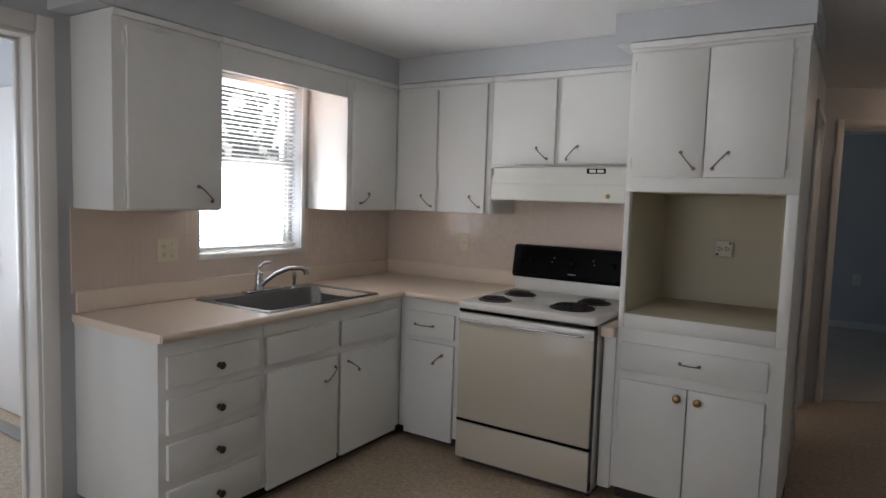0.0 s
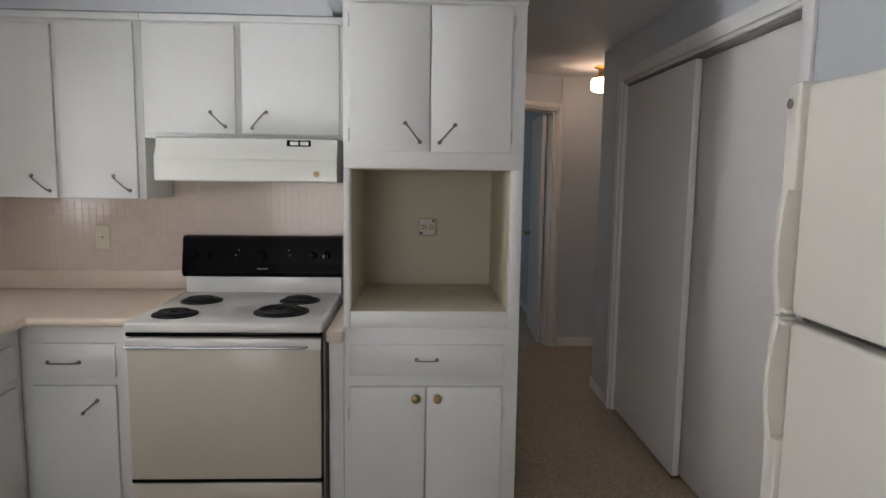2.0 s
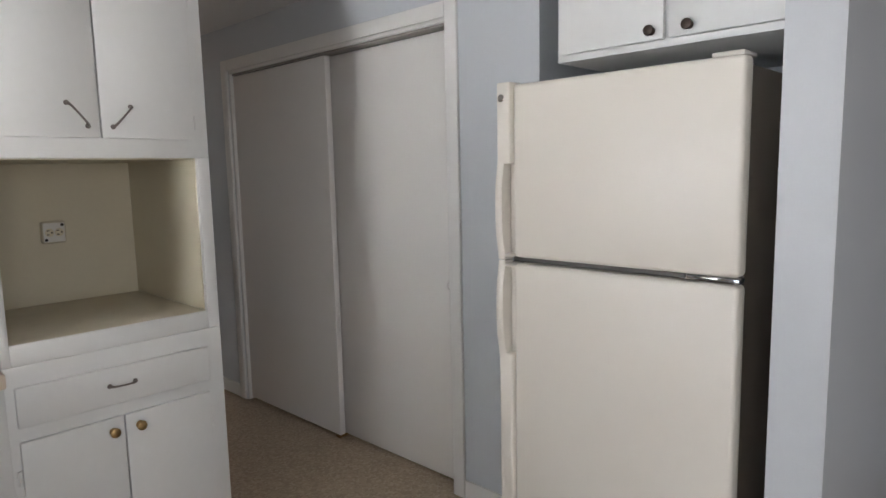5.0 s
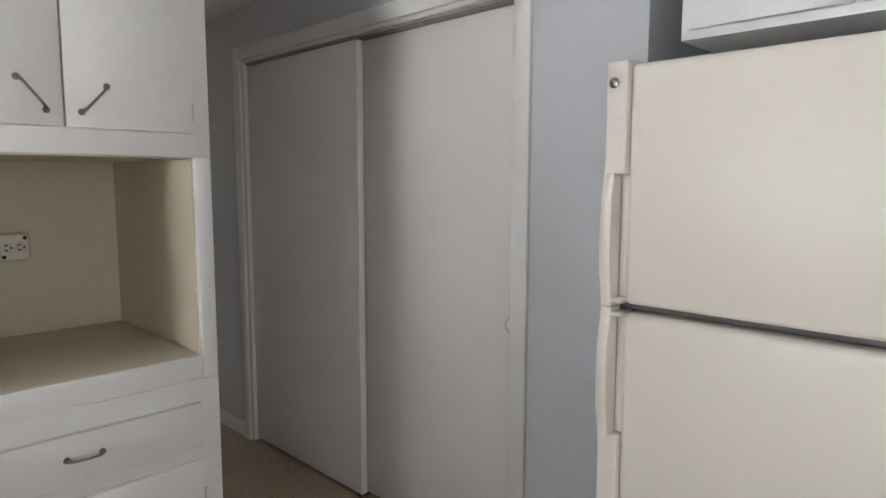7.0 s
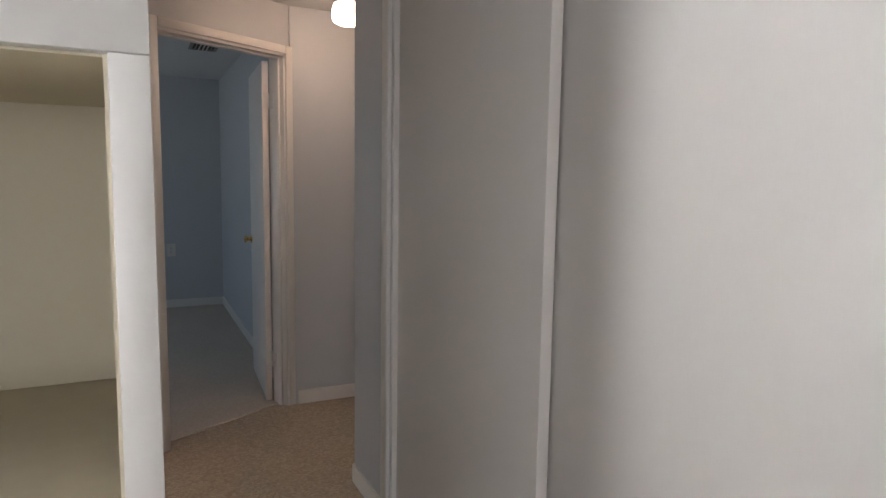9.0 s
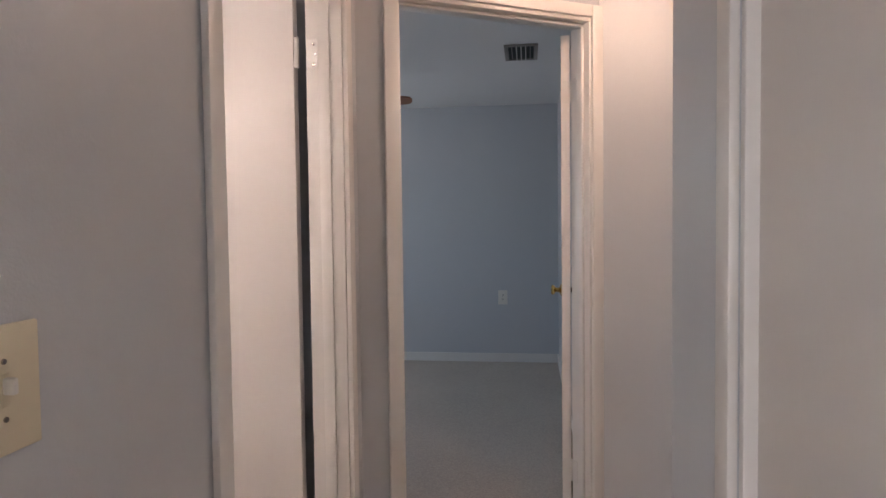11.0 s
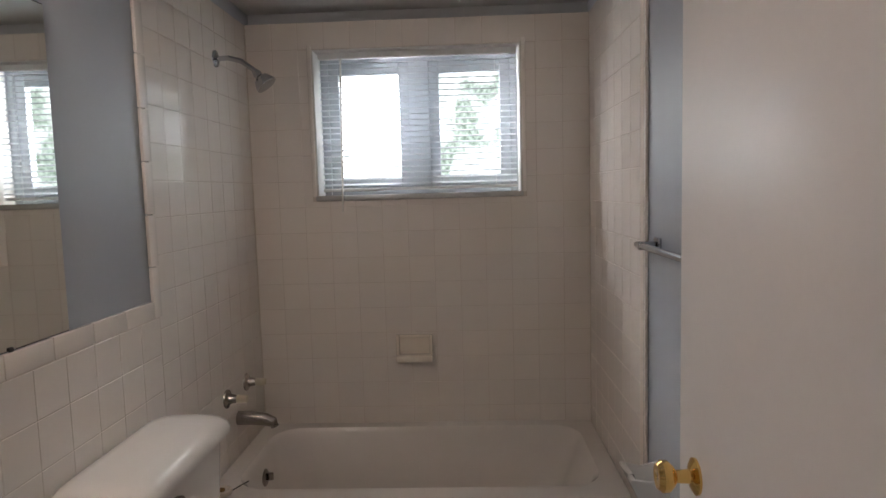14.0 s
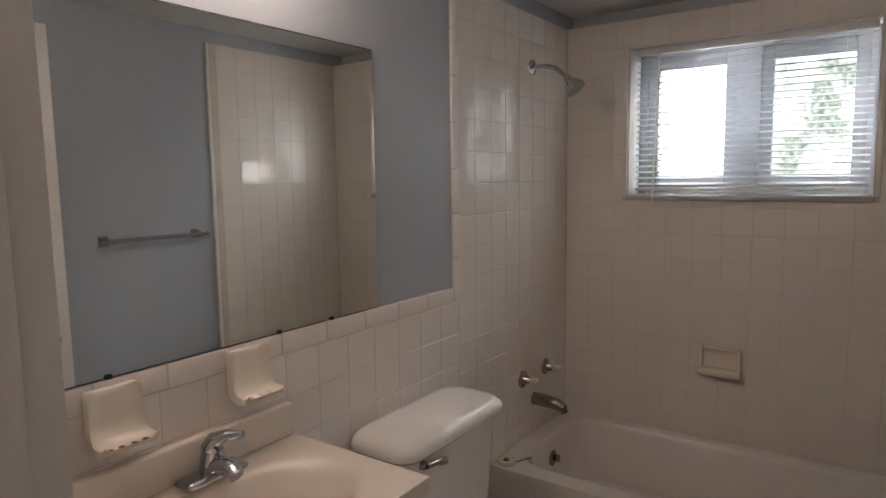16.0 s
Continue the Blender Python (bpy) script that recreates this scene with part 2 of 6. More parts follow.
FLOOR = speckled("tan_flecked_vinyl", (0.42, 0.33, 0.235), (0.29, 0.22, 0.15), (0.54, 0.45, 0.34), 90, 0.42, 0.05)
CARPET = speckled("beige_carpet", (0.50, 0.44, 0.38), (0.40, 0.35, 0.30), (0.60, 0.54, 0.47), 160, 0.95, 0.35)
CONCRETE = surface("bare_grey_floor", (0.42, 0.385, 0.345), 0.75, vary=0.12, big=2.2, fine=30, bump=0.1, stain=(0.58, 0.54, 0.5), stain_amt=0.45)
SINKLAMP = glowing("lit_opal_sink_lamp", (1.0, 0.56, 0.38), 18.0)
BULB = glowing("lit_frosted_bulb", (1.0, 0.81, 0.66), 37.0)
SHADE = glowing("lit_opal_glass", (1.0, 0.70, 0.50), 17.0)
GLASS = clear_glass("window_glass")
WEST = outdoors("garden_kitchen", (0.033, 0.033, 0.033), (0.0016, 0.0018, 0.0017), (0.0072, 0.0077, 0.0075), (1.0, 1.0, 1.0), 1.50, 58, 0.53, 1.0, 9, 60)
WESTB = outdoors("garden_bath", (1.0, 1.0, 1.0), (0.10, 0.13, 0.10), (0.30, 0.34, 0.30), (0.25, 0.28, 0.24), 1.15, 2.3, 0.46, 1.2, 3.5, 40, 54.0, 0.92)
NORTH = outdoors("garden_north", (0.95, 1.0, 1.0), (0.35, 0.42, 0.36), (0.8, 0.9, 0.85), (0.8, 0.9, 1.0), 1.0, 0.95, 0.42, 1.0, 1.1, 9)

# ---------------------------------------------------------------- builders


def bm_box(bm, x0, x1, y0, y1, z0, z1, bevel=0.0, seg=2):
    x0, x1, y0, y1, z0, z1 = min(x0, x1), max(x0, x1), min(y0, y1), max(y0, y1), min(z0, z1), max(z0, z1)
    r = bmesh.ops.create_cube(bm, size=1.0, matrix=Matrix.Translation(((x0 + x1) / 2, (y0 + y1) / 2, (z0 + z1) / 2)) @ Matrix.Diagonal((x1 - x0, y1 - y0, z1 - z0, 1)))
    if bevel:
        edges = list({e for v in r["verts"] for e in v.link_edges})
        bmesh.ops.bevel(bm, geom=edges, offset=bevel, segments=seg, profile=0.5, affect="EDGES")
    return bm


def box(x0, x1, y0, y1, z0, z1, bevel=0.0, seg=2):
    return bm_box(bmesh.new(), x0, x1, y0, y1, z0, z1, bevel, seg)


def tube(bm, pts, r, sides=10, caps=True):
    """A round bar of radius r (or one radius a point) along pts."""
    pts = [Vector(p) for p in pts]
    rings = []
    for i, p in enumerate(pts):
        a = pts[max(0, i - 1)]
        b = pts[min(len(pts) - 1, i + 1)]
        d = (b - a).normalized()
        up = Vector((0, 0, 1)) if abs(d.z) < 0.9 else Vector((1, 0, 0))
        s = d.cross(up).normalized()
        u = s.cross(d)
        rr = r[i] if isinstance(r, (list, tuple)) else r
        rings.append([bm.verts.new(p + (s * math.cos(k * 2 * math.pi / sides) + u * math.sin(k * 2 * math.pi / sides)) * rr) for k in range(sides)])
    for a, b in zip(rings, rings[1:]):
        for k in range(sides):
            bm.faces.new((a[k], a[(k + 1) % sides], b[(k + 1) % sides], b[k]))
    if caps:
        bm.faces.new(rings[0][::-1])
        bm.faces.new(rings[-1])
    return bm


def lathe(bm, profile, origin, axis, sides=20):
    """Turn a profile of (distance along the axis, radius) round the axis through origin."""
    axis = Vector(axis).normalized()
    o = Vector(origin)
    pts = [o + axis * d for d, _ in profile]
    up = Vector((0, 0, 1)) if abs(axis.z) < 0.9 else Vector((1, 0, 0))
    s = axis.cross(up).normalized()
    u = s.cross(axis)
    rings = [[bm.verts.new(p + (s * math.cos(k * 2 * math.pi / sides) + u * math.sin(k * 2 * math.pi / sides)) * max(rad, 1e-4)) for k in range(sides)] for p, (_, rad) in zip(pts, profile)]
    for a, b in zip(rings, rings[1:]):
        for k in range(sides):
            bm.faces.new((a[k], a[(k + 1) % sides], b[(k + 1) % sides], b[k]))
    bm.faces.new(rings[0][::-1])
    bm.faces.new(rings[-1])
    return bm


def base_of(ob):
    p = ob.location.copy()
    while ob.parent:
        ob = ob.parent
        p += ob.location
    return p


def smooth_mesh(me, angle=40):
    for p in me.polygons:
        p.use_smooth = True
    me.set_sharp_from_angle(angle=radians(angle))


def part(name, bm, material, parent=None, label="", shade=True, local=False):
    """Link a bmesh as one mesh object under a thing; places are given in the world unless local."""
    if parent is not None and not local:
        bmesh.ops.translate(bm, verts=bm.verts, vec=-base_of(parent))
    bmesh.ops.recalc_face_normals(bm, faces=bm.faces)
    me = bpy.data.meshes.new(name)
    bm.to_mesh(me)
    bm.free()
    me.materials.append(material)
    if shade:
        smooth_mesh(me)
    ob = new(name, me)
    ob.parent = parent
    return tagged(ob, label)


def thing(name, loc, label, category, group="", kind=""):
    ob = new(name)
    ob.location = loc
    ob.empty_display_size = 0.05
    return tagged(ob, label, category, group, kind)


def structure(name, bm, material, label, category="", shade=False):
    ob = part(name, bm, material, None, label, shade)
    return tagged(ob, "", category or name.split("_")[0], "", "structure")


def wall_cells(bm, axis, p0, p1, a0, a1, z0, z1, holes=()):
    """A wall of thickness p0..p1 across axis, running a0..a1, with openings (a0, a1, z0, z1) cut through."""
    acut = sorted({a0, a1, *[h[0] for h in holes], *[h[1] for h in holes]})
    for u0, u1 in zip(acut, acut[1:]):
        zcut = sorted({z0, z1, *[z for h in holes if h[0] <= u0 and h[1] >= u1 for z in h[2:]]})
        for w0, w1 in zip(zcut, zcut[1:]):
            if any(h[0] <= u0 and h[1] >= u1 and h[2] <= w0 and h[3] >= w1 for h in holes):
                continue
            if axis == "x":
                bm_box(bm, p0, p1, u0, u1, w0, w1)
            else:
                bm_box(bm, u0, u1, p0, p1, w0, w1)
    return bm


class Face:
    """A wall's face: u runs along it, z up, w out into the room."""

    def __init__(self, kind, at=0.0):
        self.kind, self.at = kind, at

    def p(self, u, z, w):
        if self.kind == "+x":
            return Vector((self.at + w, u, z))
        if self.kind == "-x":
            return Vector((self.at - w, u, z))
        if self.kind == "-y":
            return Vector((u, self.at - w, z))
        return Vector((u, self.at + w, z))

    def box(self, u0, u1, z0, z1, w0, w1, bevel=0.0, bm=None, seg=2):
        a, b = self.p(u0, z0, w0), self.p(u1, z1, w1)
        return bm_box(bm or bmesh.new(), a.x, b.x, a.y, b.y, a.z, b.z, bevel, seg)

    def out(self):
        return self.p(0, 0, 1) - self.p(0, 0, 0)


W = Face("+x", 0.0)      # window wall of the kitchen
S = Face("-y", 0.0)      # stove wall
C = Face("-x", 3.475)     # closet wall


def bar_pull(f, parent, u0, z0, u1, z1, w, r=0.0035):
    """Arched bar pull between two little feet on a door's face."""
    a, b = f.p(u0, z0, w), f.p(u1, z1, w)
    n = f.out()
    bm = bmesh.new()
    pts = [a, a + n * 0.014 + (b - a) * 0.04, a + n * 0.022 + (b - a) * 0.16, a + n * 0.025 + (b - a) * 0.5, a + n * 0.022 + (b - a) * 0.84, b + n * 0.014 - (b - a) * 0.04, b]
    tube(bm, pts, [r * 1.5, r * 1.4, r, r * 0.9, r, r * 1.4, r * 1.5], 8)
    for q in (a, b):
        lathe(bm, [(0, 0.0085), (0.003, 0.0085), (0.007, 0.006)], q, n, 10)
    return part("pull", bm, PULL, parent, "aged pewter bar pull")


def round_knob(f, parent, u, z, w, mat=None, r=0.0165, label="dark bronze round knob"):
    bm = lathe(bmesh.new(), [(0, r * 0.75), (0.004, r * 0.7), (0.006, r * 0.42), (0.014, r * 0.42), (0.018, r * 0.85), (0.022, r), (0.027, r * 0.92), (0.03, r * 0.55), (0.0305, 0.0)], f.p(u, z, w), f.out(), 18)
    return part("knob", bm, mat or BRONZE, parent, label)


def butt_hinge(f, parent, u, z, w, h=0.05):
    bm = f.box(u - 0.008, u + 0.008, z - h / 2, z + h / 2, w, w + 0.0025, 0.001)
    tube(bm, [f.p(u, z - h / 2, w + 0.004), f.p(u, z + h / 2, w + 0.004)], 0.004, 8)
    return part("hinge", bm, CAB, parent, "painted butt hinge")


def cabinet_door(f, parent, u0, u1, z0, z1, w, mat=None, name="door"):
    return part(name, f.box(u0, u1, z0, z1, w, w + 0.019, 0.004), mat or CAB, parent)

# ---------------------------------------------------------------- structure
CEILZ, BATHZ = 2.325, 2.163
structure("floor_kitchen", box(0.0, 4.9, -6.0, 2.31, -0.1, 0.0), FLOOR, "tan flecked vinyl floor of kitchen and hall", "floor")
bm = bmesh.new()
outline = [(-0.15, 2.1), (2.58, 2.1), (2.58, 1.80), (2.74, 1.89), (3.40, 2.262), (3.59, 2.262), (3.59, 5.66), (-0.15, 5.66)]
low, top = [[bm.verts.new((x, y, z)) for x, y in outline] for z in (-0.09, 0.006)]
bm.faces.new(low[::-1])
bm.faces.new(top)
for k in range(len(outline)):
    n = (k + 1) % len(outline)
    bm.faces.new((low[k], low[n], top[n], top[k]))
structure("floor_bedroom", bm, CARPET, "worn beige-grey bedroom carpet", "floor")
structure("floor_utility", box(-2.6, 0.0, -4.3, -1.7, -0.1, 0.002), FLOOR, "tan flecked utility room floor", "floor")
structure("ceiling", box(-0.15, 4.9, -6.0, 0.0, CEILZ, CEILZ + 0.15), CEIL, "matt white painted kitchen ceiling", "ceiling")
structure("ceiling_hall", box(2.50, 4.9, 0.0, 2.31, CEILZ, CEILZ + 0.15), CEIL, "matt white painted hall ceiling", "ceiling")
structure("ceiling_bedroom", box(-0.15, 3.59, 2.06, 5.66, 2.345, 2.49), CEIL, "matt white painted bedroom ceiling", "ceiling")
structure("ceiling_bath", box(0.0, 2.50, 0.0, 1.87, BATHZ, BATHZ + 0.2), CEIL, "white painted bathroom ceiling", "ceiling")
structure("ceiling_utility", box(-2.6, -0.15, -4.3, -1.7, CEILZ, CEILZ + 0.15), CEIL, "white utility room ceiling", "ceiling")

KW = (-1.589, -0.877, 1.11, 2.077)      # kitchen window
BW = (0.545, 1.428, 1.362, 1.985)       # bathroom window
structure("wall_west", wall_cells(bmesh.new(), "x", -0.15, 0.0, -6.0, 5.66, 0, 2.5, [(-3.25, -2.355, 0, 2.07), KW, BW, (3.15, 4.65, 1.0, 2.1)]), WALL, "blue-grey painted outer wall with window openings")
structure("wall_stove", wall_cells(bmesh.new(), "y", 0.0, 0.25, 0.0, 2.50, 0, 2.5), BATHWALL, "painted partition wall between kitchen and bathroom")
structure("wall_hall", wall_cells(bmesh.new(), "x", 2.50, 2.61, 0.0, 2.01, 0, 2.5, [(0.757, 1.592, 0, 2.05)]), WALL, "blue-grey hall wall with bathroom doorway")
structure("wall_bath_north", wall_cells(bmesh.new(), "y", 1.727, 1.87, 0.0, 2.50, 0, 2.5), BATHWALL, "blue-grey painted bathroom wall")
structure("wall_end", wall_cells(bmesh.new(), "y", 2.19, 2.31, 3.44, 4.9, 0, 2.5), WALL, "blue-grey end wall of the hall")
structure("wall_bed_south", wall_cells(bmesh.new(), "y", 2.01, 2.13, 0.0, 2.52, 0, 2.5), WALL, "blue-grey bedroom wall behind the bathroom")

# the bedroom doorway stands in a wall set askew across the hall's end: along it u, through it v
SKEW = radians(29.3)
DW, DH = 0.77, 2.055                     # opening between the casing boards
ASKEW = Matrix.Translation((2.736, 1.805, 0)) @ Matrix.Rotation(SKEW, 4, "Z")


def askew(bm):
    bmesh.ops.transform(bm, matrix=ASKEW, verts=bm.verts)
    return bm


structure("wall_askew", askew(wall_cells(bmesh.new(), "y", 0.0, 0.12, -0.20, DW + 0.075, 0, 2.5, [(-0.013, DW + 0.011, 0, DH + 0.005)])), WALL, "blue-grey angled hall wall with bedroom doorway")
structure("wall_closet", wall_cells(bmesh.new(), "x", 3.475, 3.585, -1.605, 1.11, 0, 2.5, [(-1.15, 0.68, 0, 2.07)]), WALL, "blue-grey hall wall round the closet")
structure("wall_branch", wall_cells(bmesh.new(), "y", 0.95, 1.11, 3.585, 4.9, 0, 2.5), WALL, "blue-grey wall of the side hall")
structure("wall_closet_back", wall_cells(bmesh.new(), "x", 4.15, 4.25, -2.52, 0.95, 0, 2.5), WALL, "closet and alcove back wall")
structure("wall_alcove", wall_cells(bmesh.new(), "y", -1.605, -1.51, 3.585, 4.15, 0, 2.5), WALL, "alcove side wall")
structure("wall_stub", wall_cells(bmesh.new(), "y", -2.645, -2.52, 3.13, 4.25, 0, 2.5), WALL, "blue-grey partition end beside the fridge")
structure("wall_branch_end", wall_cells(bmesh.new(), "x", 4.9, 5.0, -6.1, 2.31, 0, 2.5), WALL, "blue-grey outer wall")
structure("wall_south", wall_cells(bmesh.new(), "y", -6.1, -6.0, -0.15, 4.9, 0, 2.5, [(0.2, 1.7, 0.4, 2.2)]), WALL, "blue-grey wall with an assumed, unseen dining window opening")
structure("wall_bed_east", wall_cells(bmesh.new(), "x", 3.437, 3.59, 2.31, 5.66, 0, 2.5), WALL, "blue-grey bedroom wall")
structure("wall_bed_north", wall_cells(bmesh.new(), "y", 5.49, 5.66, 0.0, 3.437, 0, 2.5, [(1.04, 1.925, 1.15, 2.10)]), WALL, "blue-grey bedroom wall with window")
structure("wall_utility_west", wall_cells(bmesh.new(), "x", -2.7, -2.6, -4.3, -1.7, 0, 2.5, [(-3.6, -2.4, 0.5, 2.1)]), WALL, "pale utility room wall")
structure("wall_utility_north", wall_cells(bmesh.new(), "y", -1.8, -1.7, -2.6, -0.15, 0, 2.5), WALL, "pale utility room wall")
structure("wall_utility_south", wall_cells(bmesh.new(), "y", -4.3, -4.2, -2.6, -0.15, 0, 2.5), WALL, "pale utility room wall")

# soffit boxes over the cabinets
bm = box(0.0, 0.325, -2.31, -0.0, 2.165, CEILZ)
bm_box(bm, 0.325, 1.845, -0.345, 0.0, 2.165, CEILZ)
structure("soffit", bm, WALL, "blue-grey soffit above the wall cabinets", "soffit")
structure("soffit_pantry", box(1.845, 2.66, -0.69, 0.0, 2.19, CEILZ), WALL, "blue-grey soffit above the tall cabinet", "soffit")

# ground and distance outside
structure("ground", box(-60, 60, -60, 60, -0.4, -0.25), CONCRETE, "pale ground outside", "ground")
bm = bmesh.new()
bm.faces.new([bm.verts.new(p) for p in ((-0.8, -1.68, -0.25), (-0.8, 0.04, -0.25), (-0.8, 0.04, 3.2), (-0.8, -1.68, 3.2))])
structure("backdrop_west", bm, WEST, "sunlit wall and dark tree outside the kitchen window", "backdrop")
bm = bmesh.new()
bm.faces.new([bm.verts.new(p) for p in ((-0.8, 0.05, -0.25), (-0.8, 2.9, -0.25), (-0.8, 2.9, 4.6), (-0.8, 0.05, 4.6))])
structure("backdrop_bath", bm, WESTB, "bright sky and leaves outside the bathroom window, with an unseen boosted upper glow", "backdrop")
bm = bmesh.new()
bm.faces.new([bm.verts.new(p) for p in ((-4.0, 9.5, -0.25), (6.0, 9.5, -0.25), (6.0, 9.5, 5.5), (-4.0, 9.5, 5.5))])
structure("backdrop_north", bm, NORTH, "hazy garden outside the bedroom", "backdrop")


def casing(name, f, u0, u1, z1, w, width=0.06, proud=0.016, label="painted flat door casing"):
    """Flat trim round an opening on one face of a wall."""
    ob = thing(name, f.p((u0 + u1) / 2, 0, w), label, "trim", kind="structure")
    part("casing_board", f.box(u0 - width, u0, 0.001, z1 + width, w, w + proud, 0.004), TRIM, ob)
    part("casing_board", f.box(u1, u1 + width, 0.001, z1 + width, w, w + proud, 0.004), TRIM, ob)
    part("head_board", f.box(u0 + 0.0005, u1 - 0.0005, z1, z1 + width, w, w + proud, 0.004), TRIM, ob)
    return ob


def jambs(name, axis, p0, p1, a0, a1, z1, stop_at, t=0.02, label="painted door jamb with stop"):
    """Lining boards of an opening, with the stop that the door closes against."""
    ob = thing(name, (p0, a0, 0) if axis == "x" else (a0, p0, 0), label, "trim", kind="structure")

    def b(u0, u1, w0, w1, z0, zt):
        return box(w0, w1, u0, u1, z0, zt, 0.003) if axis == "x" else box(u0, u1, w0, w1, z0, zt, 0.003)
    part("jamb", b(a0, a0 + t, p0, p1, 0.001, z1 - t), TRIM, ob)
    part("jamb", b(a1 - t, a1, p0, p1, 0.001, z1 - t), TRIM, ob)
    part("head_jamb", b(a0, a1, p0, p1, z1 - t, z1), TRIM, ob)
    part("stop", b(a0 + t, a0 + t + 0.012, stop_at, stop_at + 0.035, 0.001, z1 - t - 0.012), TRIM, ob)
    part("stop", b(a1 - t - 0.012, a1 - t, stop_at, stop_at + 0.035, 0.001, z1 - t - 0.012), TRIM, ob)
    part("head_stop", b(a0 + t, a1 - t, stop_at, stop_at + 0.035, z1 - t - 0.012, z1 - t), TRIM, ob)
    return ob


HALLF = Face("+x", 2.61)
ENDF = Face("-y", 2.19)
UTIL = Face("+x", 0.0)
casing("trim_utility", UTIL, -3.245, -2.36, 2.065, 0.0, 0.07)
casing("trim_bath", HALLF, 0.785, 1.582, 2.045, 0.0, 0.055)
tb = thing("trim_bedroom", ASKEW @ Vector((DW / 2, 0, 0)), "painted flat door casing", "trim", kind="structure")
for a, b in ((-0.05, 0.0), (DW, DW + 0.052)):
    part("casing_board", askew(box(a, b, -0.016, 0.0, 0.001, DH + 0.045, 0.004)), TRIM, tb)
part("head_board", askew(box(0.0005, DW - 0.0005, -0.016, 0.0, DH, DH + 0.045, 0.004)), TRIM, tb)
tj = thing("trim_bedroom_jamb", ASKEW @ Vector((0, 0, 0)), "painted door jamb with stop", "trim", kind="structure")
for a, b, c, d, z, name in ((-0.013, 0.007, -0.002, 0.122, DH - 0.015, "jamb"), (DW - 0.009, DW + 0.011, -0.002, 0.122, DH - 0.015, "jamb"),
                            (0.007, 0.019, 0.03, 0.065, DH - 0.027, "stop"), (DW - 0.021, DW - 0.009, 0.03, 0.065, DH - 0.027, "stop")):
    part(name, askew(box(a, b, c, d, 0.001, z, 0.003)), TRIM, tj)
part("head_jamb", askew(box(-0.013, DW + 0.011, -0.002, 0.122, DH - 0.015, DH + 0.005, 0.003)), TRIM, tj)
part("head_stop", askew(box(0.007, DW - 0.009, 0.03, 0.065, DH - 0.027, DH - 0.015, 0.003)), TRIM, tj)
for z in (1.80, 0.27):
    part("hinge", askew(box(DW - 0.0115, DW - 0.0092, 0.086, 0.121, z - 0.045, z + 0.045)), TRIM, tj, "painted butt hinge")
casing("trim_closet", C, -1.145, 0.675, 2.065, 0.0, 0.065)
jambs("trim_bath_jamb", "x", 2.498, 2.612, 0.757, 1.592, 2.05, 2.54)
jambs("trim_closet_jamb", "x", 3.477, 3.583, -1.15, 0.68, 2.07, 3.56)
# reveal of the utility opening
jambs("trim_utility_jamb", "x", -0.152, 0.002, -3.25, -2.355, 2.07, -0.14)


def baseboard(name, f, u0, u1, w=0.0, h=0.085):
    bm = f.box(u0, u1, 0.002, h, w, w + 0.012, 0.003)
    structure(name, bm, TRIM, "white painted baseboard", "baseboard")


baseboard("baseboard_closet", C, 0.742, 1.11)
baseboard("baseboard_branch", Face("+y", 1.11), 3.475, 4.9)
baseboard("baseboard_end", ENDF, 3.47, 4.9)
baseboard("baseboard_bed_north", Face("-y", 5.49), 0.0, 3.425)
baseboard("baseboard_bed_east", Face("-x", 3.437), 2.312, 5.49)
baseboard("baseboard_fridge", C, -1.605, -1.212)
baseboard("baseboard_hall", HALLF, 0.012, 0.728)

# ---------------------------------------------------------------- windows with blinds


